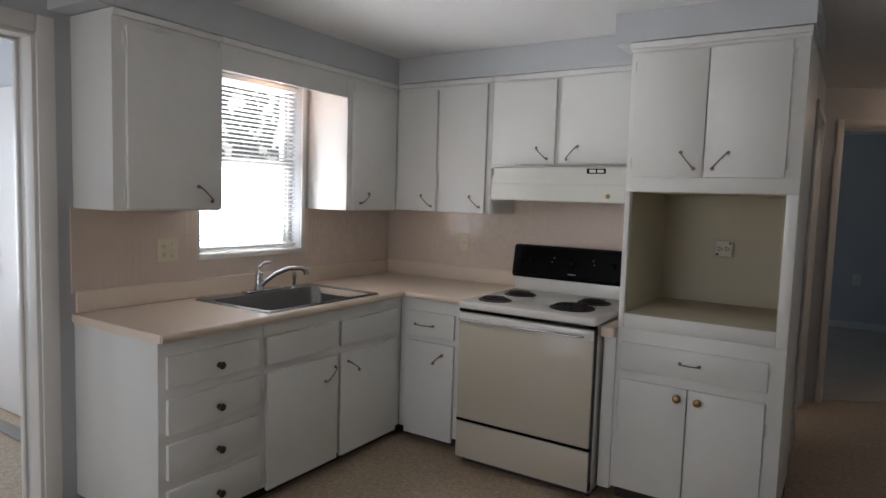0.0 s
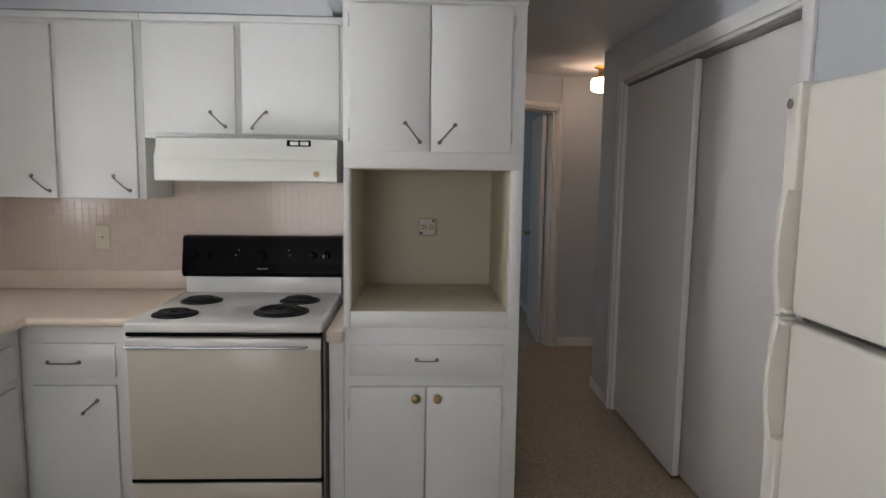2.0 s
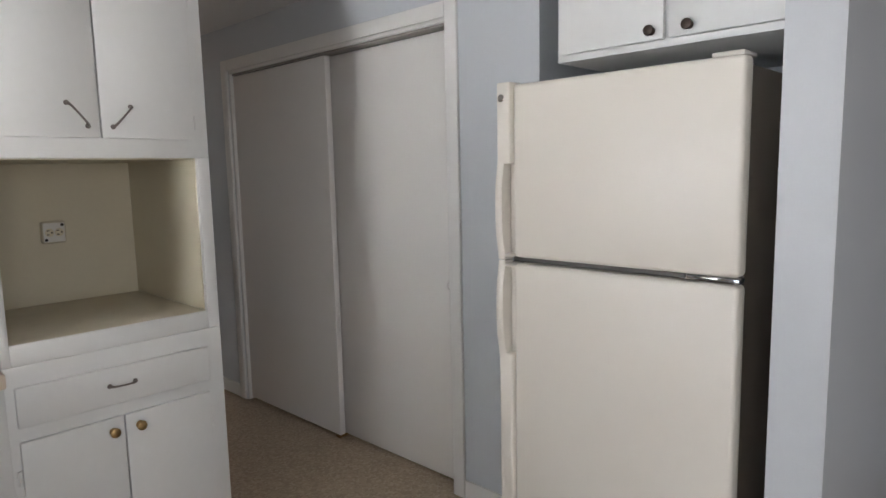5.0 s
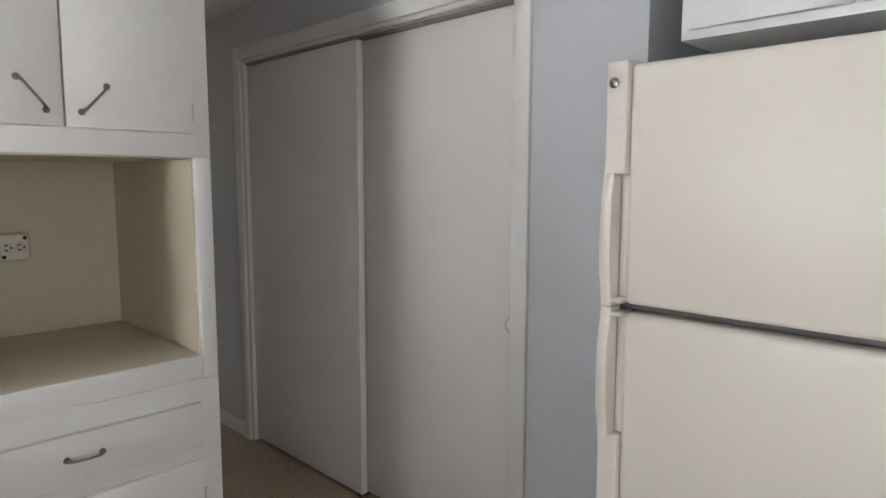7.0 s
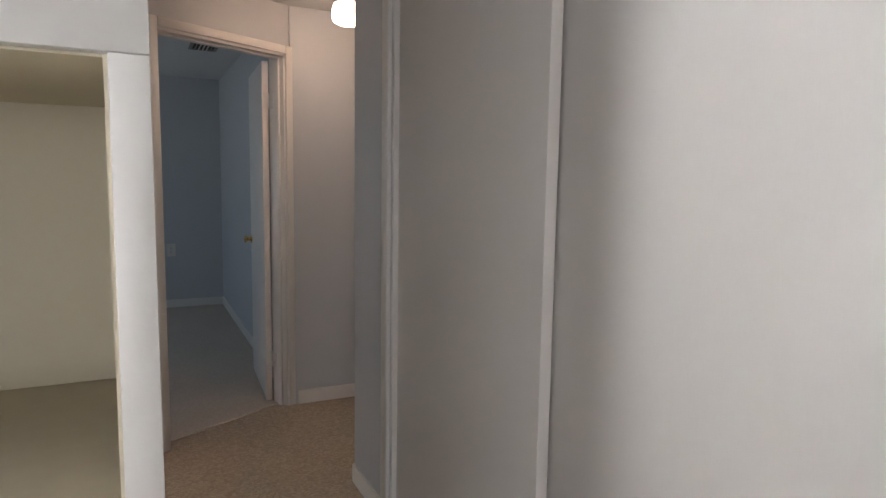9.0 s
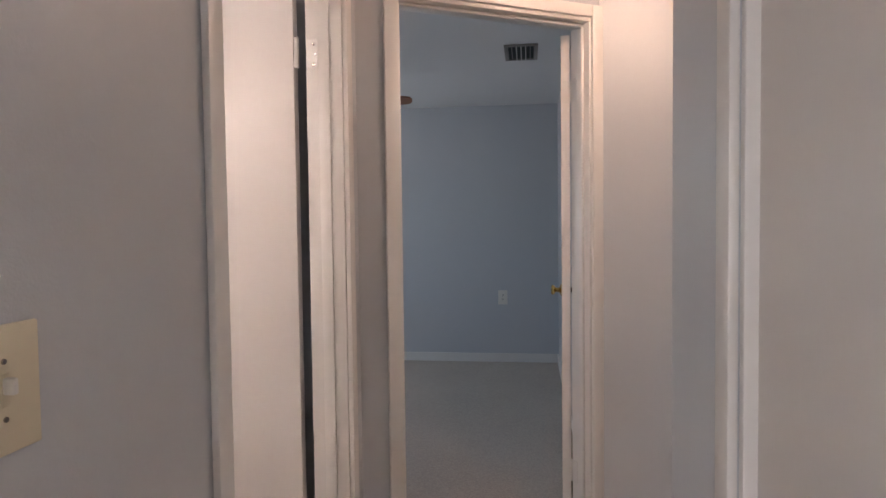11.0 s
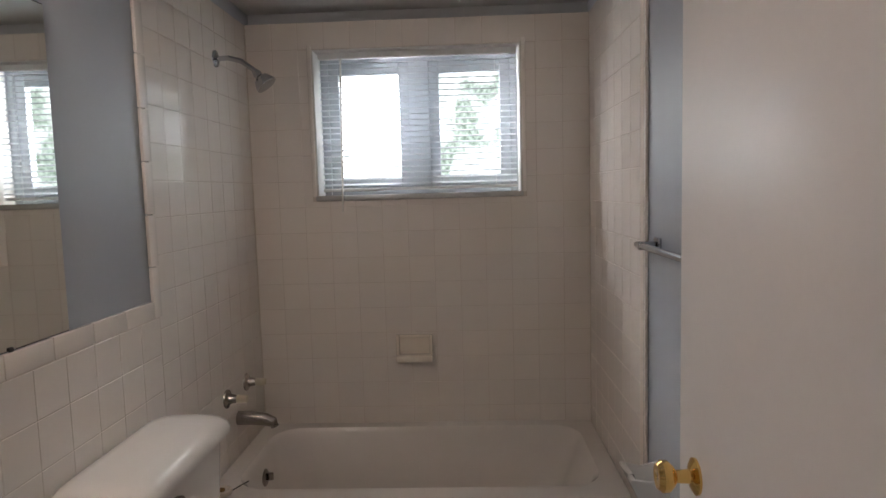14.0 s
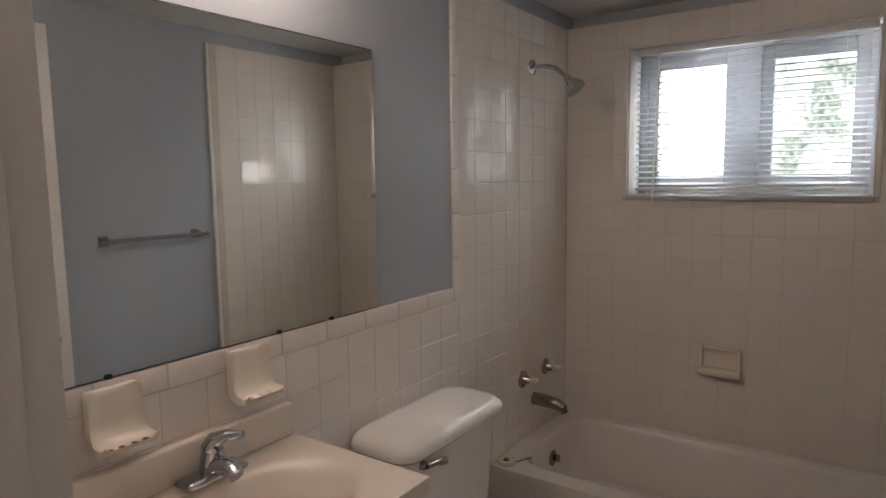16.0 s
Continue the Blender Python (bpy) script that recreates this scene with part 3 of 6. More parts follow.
def window(name, f, u0, u1, z0, z1, w_glass, layout, label, tilt=25, pitch=0.024, blind_w=-0.03, drop=0.0, frame_mat=None, slat_mat=None):
    """A framed window set in its opening, with glass, sill and a slatted blind in front."""
    ob = thing(name, f.p((u0 + u1) / 2, z0, w_glass), label, "window", kind="structure")
    fw = 0.035
    bm = f.box(u0, u0 + fw, z0, z1, w_glass - 0.03, w_glass + 0.03, 0.003)
    f.box(u1 - fw, u1, z0, z1, w_glass - 0.03, w_glass + 0.03, 0.003, bm)
    f.box(u0 + fw, u1 - fw, z1 - fw, z1, w_glass - 0.03, w_glass + 0.03, 0.003, bm)
    f.box(u0 + fw, u1 - fw, z0, z0 + fw, w_glass - 0.03, w_glass + 0.03, 0.003, bm)
    part("window_frame", bm, frame_mat or ALU, ob)
    if layout == "hung":
        zm = (z0 + z1) / 2 + 0.02
        part("meeting_rail", f.box(u0 + fw, u1 - fw, zm - 0.025, zm + 0.025, w_glass - 0.028, w_glass + 0.036, 0.003), frame_mat or ALU, ob)
        panes = [(u0 + fw, u1 - fw, z0 + fw, zm - 0.025), (u0 + fw, u1 - fw, zm + 0.025, z1 - fw)]
        for a, b, c, d in panes:
            bm = f.box(a, a + 0.03, c, d, w_glass - 0.02, w_glass + 0.02, 0.003)
            f.box(b - 0.03, b, c, d, w_glass - 0.02, w_glass + 0.02, 0.003, bm)
            part("sash_stile", bm, frame_mat or ALU, ob)
    else:
        um = (u0 + u1) / 2
        panes = [(u0 + fw, um - 0.045, z0 + fw, z1 - fw), (um + 0.045, u1 - fw, z0 + fw, z1 - fw)]
        part("mullion", f.box(um - 0.045, um + 0.045, z0 + fw, z1 - fw, w_glass - 0.028, w_glass + 0.036, 0.003), frame_mat or ALU, ob)
        for a, b, c, d in panes:
            bm = f.box(a, a + 0.045, c, d, w_glass - 0.02, w_glass + 0.02, 0.003)
            f.box(b - 0.045, b, c, d, w_glass - 0.02, w_glass + 0.02, 0.003, bm)
            f.box(a + 0.045, b - 0.045, c, c + 0.05, w_glass - 0.02, w_glass + 0.02, 0.003, bm)
            f.box(a + 0.045, b - 0.045, d - 0.05, d, w_glass - 0.02, w_glass + 0.02, 0.003, bm)
            part("sash", bm, frame_mat or ALU, ob)
    for a, b, c, d in panes:
        g = part("pane", f.box(a, b, c, d, w_glass - 0.002, w_glass + 0.002), GLASS, ob, shade=False)
        g.visible_shadow = False
    # blind: head rail, slats, bottom rail, cords and wand
    bl = thing("window_blind", f.p((u0 + u1) / 2, z1, blind_w), "white horizontal slatted mini blind, lowered", "blind")
    part("head_rail", f.box(u0 + 0.012, u1 - 0.012, z1 - 0.03, z1 - 0.002, blind_w - 0.014, blind_w + 0.014, 0.003), BLIND, bl)
    zb = z0 + 0.02 + drop
    part("bottom_rail", f.box(u0 + 0.014, u1 - 0.014, zb, zb + 0.014, blind_w - 0.012, blind_w + 0.012, 0.004), BLIND, bl)
    ca, sa = math.cos(radians(tilt)), math.sin(radians(tilt))
    hw = 0.0135
    me = bpy.data.meshes.new("slat")
    bm = bmesh.new()
    prof = [(-hw, 0.0), (-hw * 0.4, 0.0022), (hw * 0.4, 0.0022), (hw, 0.0)]
    rows_ = []
    for u in (u0 + 0.016, u1 - 0.016):
        row = []
        for t_ in (0.0, -0.0007):
            for a, b in prof:
                row.append(bm.verts.new(f.p(u, a * sa + b * ca + t_, a * ca - b * sa) - f.p(0, 0, 0)))
        rows_.append(row)
    a_, b_ = rows_
    for k in range(3):
        bm.faces.new((a_[k], a_[k + 1], b_[k + 1], b_[k]))
        bm.faces.new((a_[4 + k + 1], a_[4 + k], b_[4 + k], b_[4 + k + 1]))
    bm.faces.new((a_[0], b_[0], b_[4], a_[4]))
    bm.faces.new((a_[3], a_[7], b_[7], b_[3]))
    bmesh.ops.recalc_face_normals(bm, faces=bm.faces)
    bm.to_mesh(me)
    bm.free()
    me.materials.append(slat_mat or BLIND)
    z = zb + 0.03
    off = f.p(0, 0, blind_w) - base_of(bl)
    while z < z1 - 0.035:
        s = new("slat", me)
        s.parent = bl
        s.location = off + Vector((0, 0, z))
        z += pitch
    for u in (u0 + 0.12 * (u1 - u0), u1 - 0.12 * (u1 - u0)):
        part("ladder_cord", tube(bmesh.new(), [f.p(u, zb, blind_w + 0.013), f.p(u, z1 - 0.03, blind_w + 0.013)], 0.0009, 6), BLIND, bl)
    return ob, bl


win_k, blind_k = window("window_1", W, *KW, -0.10, "hung", "white double-hung kitchen window over the sink", tilt=17, pitch=0.0245)
part("window_sill", W.box(KW[0] - 0.01, KW[1] + 0.01, KW[2] - 0.022, KW[2] + 0.004, -0.07, 0.022, 0.004), TRIM, win_k)
part("casing_board", W.box(KW[1], KW[1] + 0.03, KW[2] + 0.004, KW[3], 0.0, 0.014, 0.003), TRIM, win_k)
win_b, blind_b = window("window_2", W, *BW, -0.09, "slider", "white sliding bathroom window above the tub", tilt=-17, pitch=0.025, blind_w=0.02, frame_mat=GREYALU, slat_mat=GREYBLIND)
part("window_sill", W.box(BW[0] - 0.005, BW[1] + 0.005, BW[2] - 0.018, BW[2] + 0.004, -0.05, 0.10, 0.003), MARBLESILL, win_b)
part("wand", tube(bmesh.new(), [W.p(BW[0] + 0.115, BW[3] - 0.03, 0.045), W.p(BW[0] + 0.11, BW[2] - 0.07, 0.105)], 0.004, 6), WPLATE, blind_b)
win_r, blind_r = window("window_3", Face("-y", 5.49), 1.04, 1.925, 1.15, 2.10, -0.10, "hung", "white double-hung bedroom window", tilt=20, pitch=0.026)
part("window_sill", Face("-y", 5.49).box(1.02, 1.945, 1.12, 1.154, -0.06, 0.03, 0.004), MARBLESILL, win_r)

# ---------------------------------------------------------------- kitchen, window wall


def wall_cabinet(f, u0, u1, z0, z1, depth, doors, label, hinges=(), pulls=(), lip=0.03, knobs=()):
    """A face-framed wall cabinet with flat slab doors. doors: (u0, u1, z0, z1); pulls: (u0, z0, u1, z1)."""
    ob = thing("wall_cabinet", f.p((u0 + u1) / 2, z0, 0), label, "cabinet", "kitchen wall cabinets")
    part("body", f.box(u0, u1, z0, z1, 0.002, depth, 0.0025), CAB, ob)
    ds = [cabinet_door(f, ob, *d, depth + 0.0005) for d in doors]
    for k, u, z in hinges:
        butt_hinge(f, ds[k], u, z, depth + 0.004)
    for k, a, b, c, d in pulls:
        bar_pull(f, ds[k], a, b, c, d, depth + 0.0195)
    for k, u, z in knobs:
        round_knob(f, ds[k], u, z, depth + 0.0195)
    if lip:
        part("crown_strip", f.box(u0, u1, z1 - lip, z1, depth + 0.0005, depth + 0.014, 0.004), CAB, ob)
    return ob


UB, UT, UD = 1.355, 2.162, 0.315
wall_cabinet(W, -2.222, -1.705, UB, UT, UD, [(-2.168, -1.709, 1.362, 2.105)], "white painted single-door wall cabinet beside the window",
             hinges=[(0, -2.176, 2.05), (0, -2.176, 1.42)], pulls=[(0, -1.838, 1.464, -1.764, 1.398)])
wall_cabinet(W, -0.815, -0.33, UB, UT, UD, [(-0.775, -0.36, 1.358, 2.085)], "white painted corner wall cabinet by the window",
             pulls=[(0, -0.635, 1.457, -0.712, 1.398)])
val = thing("valance", W.p(-1.26, 2.0, UD), "white painted valance board over the sink window", "valance")
part("board", W.box(-1.7045, -0.8155, 2.013, UT, UD - 0.019, UD, 0.002), CAB, val)
part("crown_strip", W.box(-1.7045, -0.8155, UT - 0.03, UT, UD + 0.0005, UD + 0.014, 0.004), CAB, val)
part("soffit_board", W.box(-1.7045, -0.8155, 2.10, 2.118, 0.003, UD - 0.02, 0.001), CAB, val)
lampk = thing("sink_light", (0.12, -1.13, 2.099), "small round lit opal ceiling light above the sink window", "ceiling light")
part("shade", lathe(bmesh.new(), [(0.0, 0.055), (0.012, 0.06), (0.03, 0.052), (0.042, 0.03), (0.046, 0.0)], (0.12, -1.13, 2.099), (0, 0, -1), 24), SINKLAMP, lampk)

# base run under the window
TOP = 0.895
drawers = thing("drawer_unit", W.p(-2.0, 0, 0.3), "white painted four-drawer base cabinet with dark knobs", "cabinet", "kitchen base cabinets")
part("body", W.box(-2.225, -1.7, 0.075, 0.855, 0.002, 0.615, 0.002), CAB, drawers)
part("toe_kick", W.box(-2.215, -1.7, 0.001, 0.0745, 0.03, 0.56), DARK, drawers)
for z0, z1 in ((0.665, 0.795), (0.478, 0.622), (0.292, 0.438), (0.092, 0.250)):
    d = part("drawer", W.box(-2.193, -1.735, z0, z1, 0.6155, 0.634, 0.005), CAB, drawers)
    round_knob(W, d, -1.955, (z0 + z1) / 2 - 0.012, 0.6345)
sinkcab = thing("sink_cabinet", W.p(-1.2, 0, 0.3), "white painted two-door sink base cabinet", "cabinet", "kitchen base cabinets")
bm = W.box(-1.6995, -0.6485, 0.075, 0.70, 0.002, 0.615)
W.box(-1.6995, -0.6485, 0.70, 0.855, 0.604, 0.615, 0, bm)
W.box(-1.6995, -1.66, 0.70, 0.855, 0.002, 0.604, 0, bm)
W.box(-0.892, -0.6485, 0.70, 0.855, 0.002, 0.604, 0, bm)
part("body", bm, CAB, sinkcab, shade=False)
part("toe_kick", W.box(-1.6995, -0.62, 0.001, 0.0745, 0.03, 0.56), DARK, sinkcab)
for a, b in ((-1.69, -1.215), (-1.185, -0.70)):
    part("false_drawer", W.box(a, b, 0.655, 0.79, 0.6155, 0.634, 0.005), CAB, sinkcab)
for a, b, pl, hu in ((-1.688, -1.212, (-1.31, 0.497, -1.236, 0.557), -1.70), (-1.188, -0.70, (-1.136, 0.565, -1.047, 0.502), None)):
    d = part("door", W.box(a, b, 0.06, 0.618, 0.6155, 0.634, 0.005), CAB, sinkcab)
    bar_pull(W, d, *pl, 0.6345)
    if hu:
        for z in (0.535, 0.12):
            butt_hinge(W, d, hu, z, 0.617)
corner = thing("corner_cabinet", S.p(0.8, 0, 0.3), "white painted narrow corner base cabinet with one drawer", "cabinet", "kitchen base cabinets")
part("body", S.box(0.6155, 1.055, 0.075, 0.855, 0.002, 0.648, 0.002), CAB, corner)
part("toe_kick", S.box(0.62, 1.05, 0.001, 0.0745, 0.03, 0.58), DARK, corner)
d = part("drawer", S.box(0.665, 1.0, 0.645, 0.788, 0.6485, 0.667, 0.005), CAB, corner)
bar_pull(S, d, 0.735, 0.71, 0.86, 0.71, 0.6675)
d = part("door", S.box(0.665, 1.0, 0.05, 0.612, 0.6485, 0.667, 0.005), CAB, corner)
bar_pull(S, d, 0.865, 0.496, 0.925, 0.55, 0.6675)

# worktop: L-shaped, cut out for the sink, rolled front edge and upstand
SX0, SX1, SY0, SY1 = 0.12, 0.575, -1.63, -0.91      # sink hole
wt_ob = thing("worktop", (0.3, -1.2, TOP), "beige laminate L-shaped worktop with rolled edge", "worktop")
bm = bmesh.new()
for x0, x1, y0, y1 in ((0.02, SX0, -2.24, -0.002), (SX1, 0.655, -2.24, -0.672), (SX0, SX1, -2.24, SY0), (SX0, SX1, SY1, -0.002), (SX1, 1.082, -0.672, -0.002)):
    bm_box(bm, x0, x1, y0, y1, TOP - 0.036, TOP)
part("slab", bm, COUNTER, wt_ob, shade=False)
bm = bmesh.new()
tube(bm, [(0.655, -2.24, TOP - 0.018), (0.655, -0.672, TOP - 0.018)], 0.018, 16)
part("front_edge", bm, COUNTER, wt_ob)
bm = bmesh.new()
tube(bm, [(0.655, -0.672, TOP - 0.018), (1.082, -0.672, TOP - 0.018)], 0.018, 16)
part("front_edge", bm, COUNTER, wt_ob)
part("end_cap", box(0.02, 0.66, -2.243, -2.2402, TOP - 0.034, TOP - 0.001), COUNTER, wt_ob, "lighter laminate end strip")
part("upstand", W.box(-2.22, -0.023, TOP + 0.0005, 0.99, 0.003, 0.022, 0.006), COUNTER, wt_ob)
part("upstand", S.box(0.003, 1.082, TOP + 0.0005, 0.99, 0.003, 0.022, 0.006), COUNTER, wt_ob)
filler = thing("filler_cabinet", (1.88, -0.3, 0), "narrow painted filler with beige worktop strip beside the stove", "cabinet")
part("body", S.box(1.868, 1.9275, 0.06, 0.81, 0.002, 0.69, 0.002), CAB, filler)
part("worktop_strip", S.box(1.862, 1.928, 0.8105, 0.86, 0.002, 0.735, 0.008), COUNTER, filler, "beige laminate worktop strip")

# sink and tap
sink = thing("sink", (0.34, -1.27, TOP), "stainless steel single-bowl drop-in sink", "sink")
bm = bmesh.new()
outer = (0.075, 0.632, -1.685, -0.865)
rims = []
for (x0, x1, y0, y1), z, rad in ((outer, TOP + 0.002, 0.03), ((0.083, 0.624, -1.677, -0.873), TOP + 0.008, 0.03), ((0.165, 0.60, -1.65, -0.90), TOP + 0.006, 0.05),
                                 ((0.17, 0.595, -1.645, -0.905), TOP - 0.005, 0.05), ((0.19, 0.575, -1.62, -0.93), TOP - 0.15, 0.06), ((0.24, 0.52, -1.55, -1.0), TOP - 0.165, 0.06)):
    ring = []
    for cx, cy, a0 in ((x1 - rad, y1 - rad, 0), (x0 + rad, y1 - rad, 90), (x0 + rad, y0 + rad, 180), (x1 - rad, y0 + rad, 270)):
        for k in range(7):
            a = radians(a0 + k * 15)
            ring.append(bm.verts.new((cx + rad * math.cos(a), cy + rad * math.sin(a), z)))
    rims.append(ring)
for a, b in zip(rims, rims[1:]):
    for k in range(len(a)):
        bm.faces.new((a[k], a[(k + 1) % len(a)], b[(k + 1) % len(a)], b[k]))
bm.faces.new(rims[-1])
part("bowl", bm, STEEL, sink)
part("drain", lathe(bmesh.new(), [(0, 0.045), (0.004, 0.045), (0.005, 0.03), (0.001, 0.02), (0.001, 0.0)], (0.38, -1.27, TOP - 0.165), (0, 0, 1), 20), CHROME, sink)
tap = thing("tap", (0.125, -1.27, TOP + 0.008), "chrome single-lever kitchen tap with spray spout", "tap")
TZ = TOP + 0.0075
bm = box(0.095, 0.155, -1.40, -1.14, TZ, TZ + 0.012, 0.008, 3)
part("deck_plate", bm, CHROME, tap)
part("body", lathe(bmesh.new(), [(0.0, 0.03), (0.01, 0.028), (0.02, 0.022), (0.06, 0.02), (0.085, 0.021), (0.10, 0.012)], (0.125, -1.30, TZ + 0.012), (0, 0, 1), 18), CHROME, tap)
part("lever", tube(bmesh.new(), [(0.12, -1.30, TZ + 0.10), (0.118, -1.295, TZ + 0.135), (0.13, -1.275, TZ + 0.155), (0.15, -1.245, TZ + 0.162)], [0.013, 0.011, 0.009, 0.008], 12), CHROME, tap)
part("spout", tube(bmesh.new(), [(0.135, -1.30, TZ + 0.03), (0.155, -1.28, TZ + 0.06), (0.19, -1.24, TZ + 0.10), (0.235, -1.19, TZ + 0.128), (0.285, -1.14, TZ + 0.132), (0.30, -1.125, TZ + 0.12), (0.303, -1.12, TZ + 0.095)],
                   [0.014, 0.013, 0.0125, 0.0125, 0.014, 0.016, 0.015], 14), CHROME, tap)
part("spray_post", lathe(bmesh.new(), [(0, 0.02), (0.006, 0.018), (0.012, 0.012), (0.045, 0.011), (0.06, 0.014), (0.085, 0.013), (0.09, 0.006)], (0.125, -1.04, TZ - 0.002), (0, 0, 1), 16), CHROME, tap)


def outlet_plate(f, name, u, z, w, gangs, label, mat, width=0.07, height=0.115, kinds=None):
    """A wall plate with sockets or toggles."""
    ob = thing(name, f.p(u, z, w), label, "socket" if "socket" in label else "switch")
    ww = width if gangs == 1 else width + 0.046 * (gangs - 1)
    part("plate", f.box(u - ww / 2, u + ww / 2, z - height / 2, z + height / 2, w, w + 0.006, 0.003), mat, ob)
    for g in range(gangs):
        uu = u + (g - (gangs - 1) / 2) * 0.046
        kind = (kinds or ["socket"] * gangs)[g]
        if kind == "socket":
            for dz in (-0.02, 0.02):
                bm = lathe(bmesh.new(), [(0, 0.0165), (0.0015, 0.0165), (0.002, 0.0155)], f.p(uu, z + dz, w + 0.006), f.out(), 18)
                part("socket_face", bm, mat, ob)
                bm = f.box(uu - 0.0075, uu - 0.0045, z + dz - 0.003, z + dz + 0.007, w + 0.0081, w + 0.0086)
                f.box(uu + 0.0045, uu + 0.0075, z + dz - 0.003, z + dz + 0.007, w + 0.0081, w + 0.0086, 0, bm)
                f.box(uu - 0.002, uu + 0.002, z + dz - 0.011, z + dz - 0.006, w + 0.0081, w + 0.0086, 0, bm)
                part("slots", bm, DARK, ob)
        elif kind == "toggle":
            part("toggle", f.box(uu - 0.004, uu + 0.004, z - 0.004, z + 0.014, w + 0.006, w + 0.02, 0.002), WPLATE, ob)
            part("toggle_frame", f.box(uu - 0.007, uu + 0.007, z - 0.018, z + 0.018, w + 0.006, w + 0.0075, 0.001), mat, ob)
        else:
            part("screw", lathe(bmesh.new(), [(0, 0.0045), (0.002, 0.004)], f.p(uu, z, w + 0.006), f.out(), 10), DCHROME, ob)
        if kind == "toggle":
            for dz in (-0.031, 0.031):
                part("screw", lathe(bmesh.new(), [(0, 0.0035), (0.0015, 0.003)], f.p(uu, z + dz, w + 0.006), f.out(), 8), DCHROME, ob)
    return ob


outlet_plate(W, "socket_plate", -1.78, 1.15, 0.012, 2, "ivory double plate with socket and toggle on the backsplash", PLATE, kinds=["socket", "toggle"])
outlet_plate(S, "socket_plate", 0.66, 1.155, 0.012, 1, "ivory blank socket plate on the backsplash", PLATE, kinds=["blank"])

# ---------------------------------------------------------------- kitchen, stove wall
wall_cabinet(S, 0.318, 1.015, UB + 0.005, UT, UD + 0.015, [(0.325, 0.635, 1.362, 2.108), (0.66, 0.985, 1.362, 2.122)], "white painted two-door wall cabinet over the corner worktop",
             pulls=[(0, 0.528, 1.458, 0.604, 1.392), (1, 0.882, 1.46, 0.951, 1.397)])
wall_cabinet(S, 1.0155, 1.905, 1.63, UT, UD + 0.015, [(1.03, 1.42, 1.652, 2.118), (1.447, 1.875, 1.652, 2.13)], "short white painted wall cabinet above the range hood",
             pulls=[(0, 1.31, 1.744, 1.375, 1.683), (1, 1.492, 1.679, 1.554, 1.749)])

hood = thing("range_hood", S.p(1.5, 1.44, 0.25), "cream enamel under-cabinet range hood", "range hood")
bm = bmesh.new()
prof = [(0.002, 1.628), (0.50, 1.628), (0.515, 1.622), (0.515, 1.588), (0.54, 1.545), (0.54, 1.452), (0.532, 1.445), (0.002, 1.445)]
x0, x1 = 1.135, 1.885
ra = [bm.verts.new((x0, -a, z)) for a, z in prof]
rb = [bm.verts.new((x1, -a, z)) for a, z in prof]
for k in range(len(prof)):
    n = (k + 1) % len(prof)
    if k != 6:
        bm.faces.new((ra[k], ra[n], rb[n], rb[k]))
bm.faces.new(ra)
bm.faces.new(rb[::-1])
part("canopy", bm, HOOD, hood)
part("filter_panel", box(x0 + 0.02, x1 - 0.02, -0.5, -0.03, 1.452, 1.458), VENTM, hood, "greasy grey filter panel")
part("fascia_strip", box(x0 + 0.004, x1 - 0.004, -0.545, -0.5405, 1.535, 1.54, 0.001), HOOD, hood)
part("switch_panel", box(1.675, 1.775, -0.519, -0.5155, 1.594, 1.62, 0.001), BLACK, hood, "black rocker switch panel")
for a in (1.69, 1.732):
    part("rocker", box(a, a + 0.034, -0.524, -0.5195, 1.599, 1.614, 0.002), WPLATE, hood, "white rocker switch")
part("badge", lathe(bmesh.new(), [(0, 0.012), (0.002, 0.012), (0.003, 0.008)], (1.80, -0.5405, 1.48), (0, -1, 0), 16), ABRASS, hood, "round brass badge")

# stove
X0, X1, YF = 1.092, 1.855, -0.775
stove = thing("stove", ((X0 + X1) / 2, -0.4, 0), "bisque four-burner electric stove with black control panel", "stove")
part("body", box(X0 + 0.004, X1 - 0.004, YF + 0.035, -0.05, 0.03, 0.86, 0.003), STOVEW, stove)
part("base", box(X0 + 0.02, X1 - 0.02, YF + 0.06, -0.08, 0.001, 0.0295), DARK, stove)
part("drawer", box(X0 + 0.006, X1 - 0.006, YF, YF + 0.034, 0.045, 0.245, 0.006), STOVE, stove)
odoor = part("oven_door", box(X0 + 0.006, X1 - 0.006, YF - 0.002, YF + 0.034, 0.262, 0.842, 0.008), STOVE, stove)
part("door_trim", box(X0 + 0.004, X1 - 0.004, YF + 0.006, YF + 0.033, 0.2465, 0.2605), BLACK, odoor, "black gap trim")
bm = bmesh.new()
tube(bm, [(X0 + 0.004, YF - 0.003, 0.806), (X0 + 0.012, YF - 0.02, 0.806), (X1 - 0.07, YF - 0.02, 0.806), (X1 - 0.06, YF - 0.003, 0.806)], 0.0055, 10)
part("handle", bm, CHROME, odoor, "chrome-edged door handle bar")
part("handle_back", box(X0 + 0.006, X1 - 0.006, YF - 0.006, YF - 0.0025, 0.795, 0.838, 0.001), STOVEW, odoor)
# thin black strip drawn as the shaded gap below the cooktop
part("gap_shade_strip", box(X0 + 0.002, X1 - 0.002, YF + 0.004, YF + 0.034, 0.8445, 0.862, 0.004), BLACK, stove, "black strip standing in for shade in the gap below the cooktop")
part("cooktop", box(X0, X1, YF - 0.01, -0.115, 0.862, 0.902, 0.012, 3), STOVEW, stove)
part("side_seam", box(X1 - 0.0035, X1 - 0.0005, YF + 0.002, YF + 0.03, 0.05, 0.85), BLACK, stove)
part("riser", box(X0 + 0.005, X1 - 0.005, -0.114, -0.045, 0.88, 0.985, 0.004), STOVEW, stove)
bm = bmesh.new()
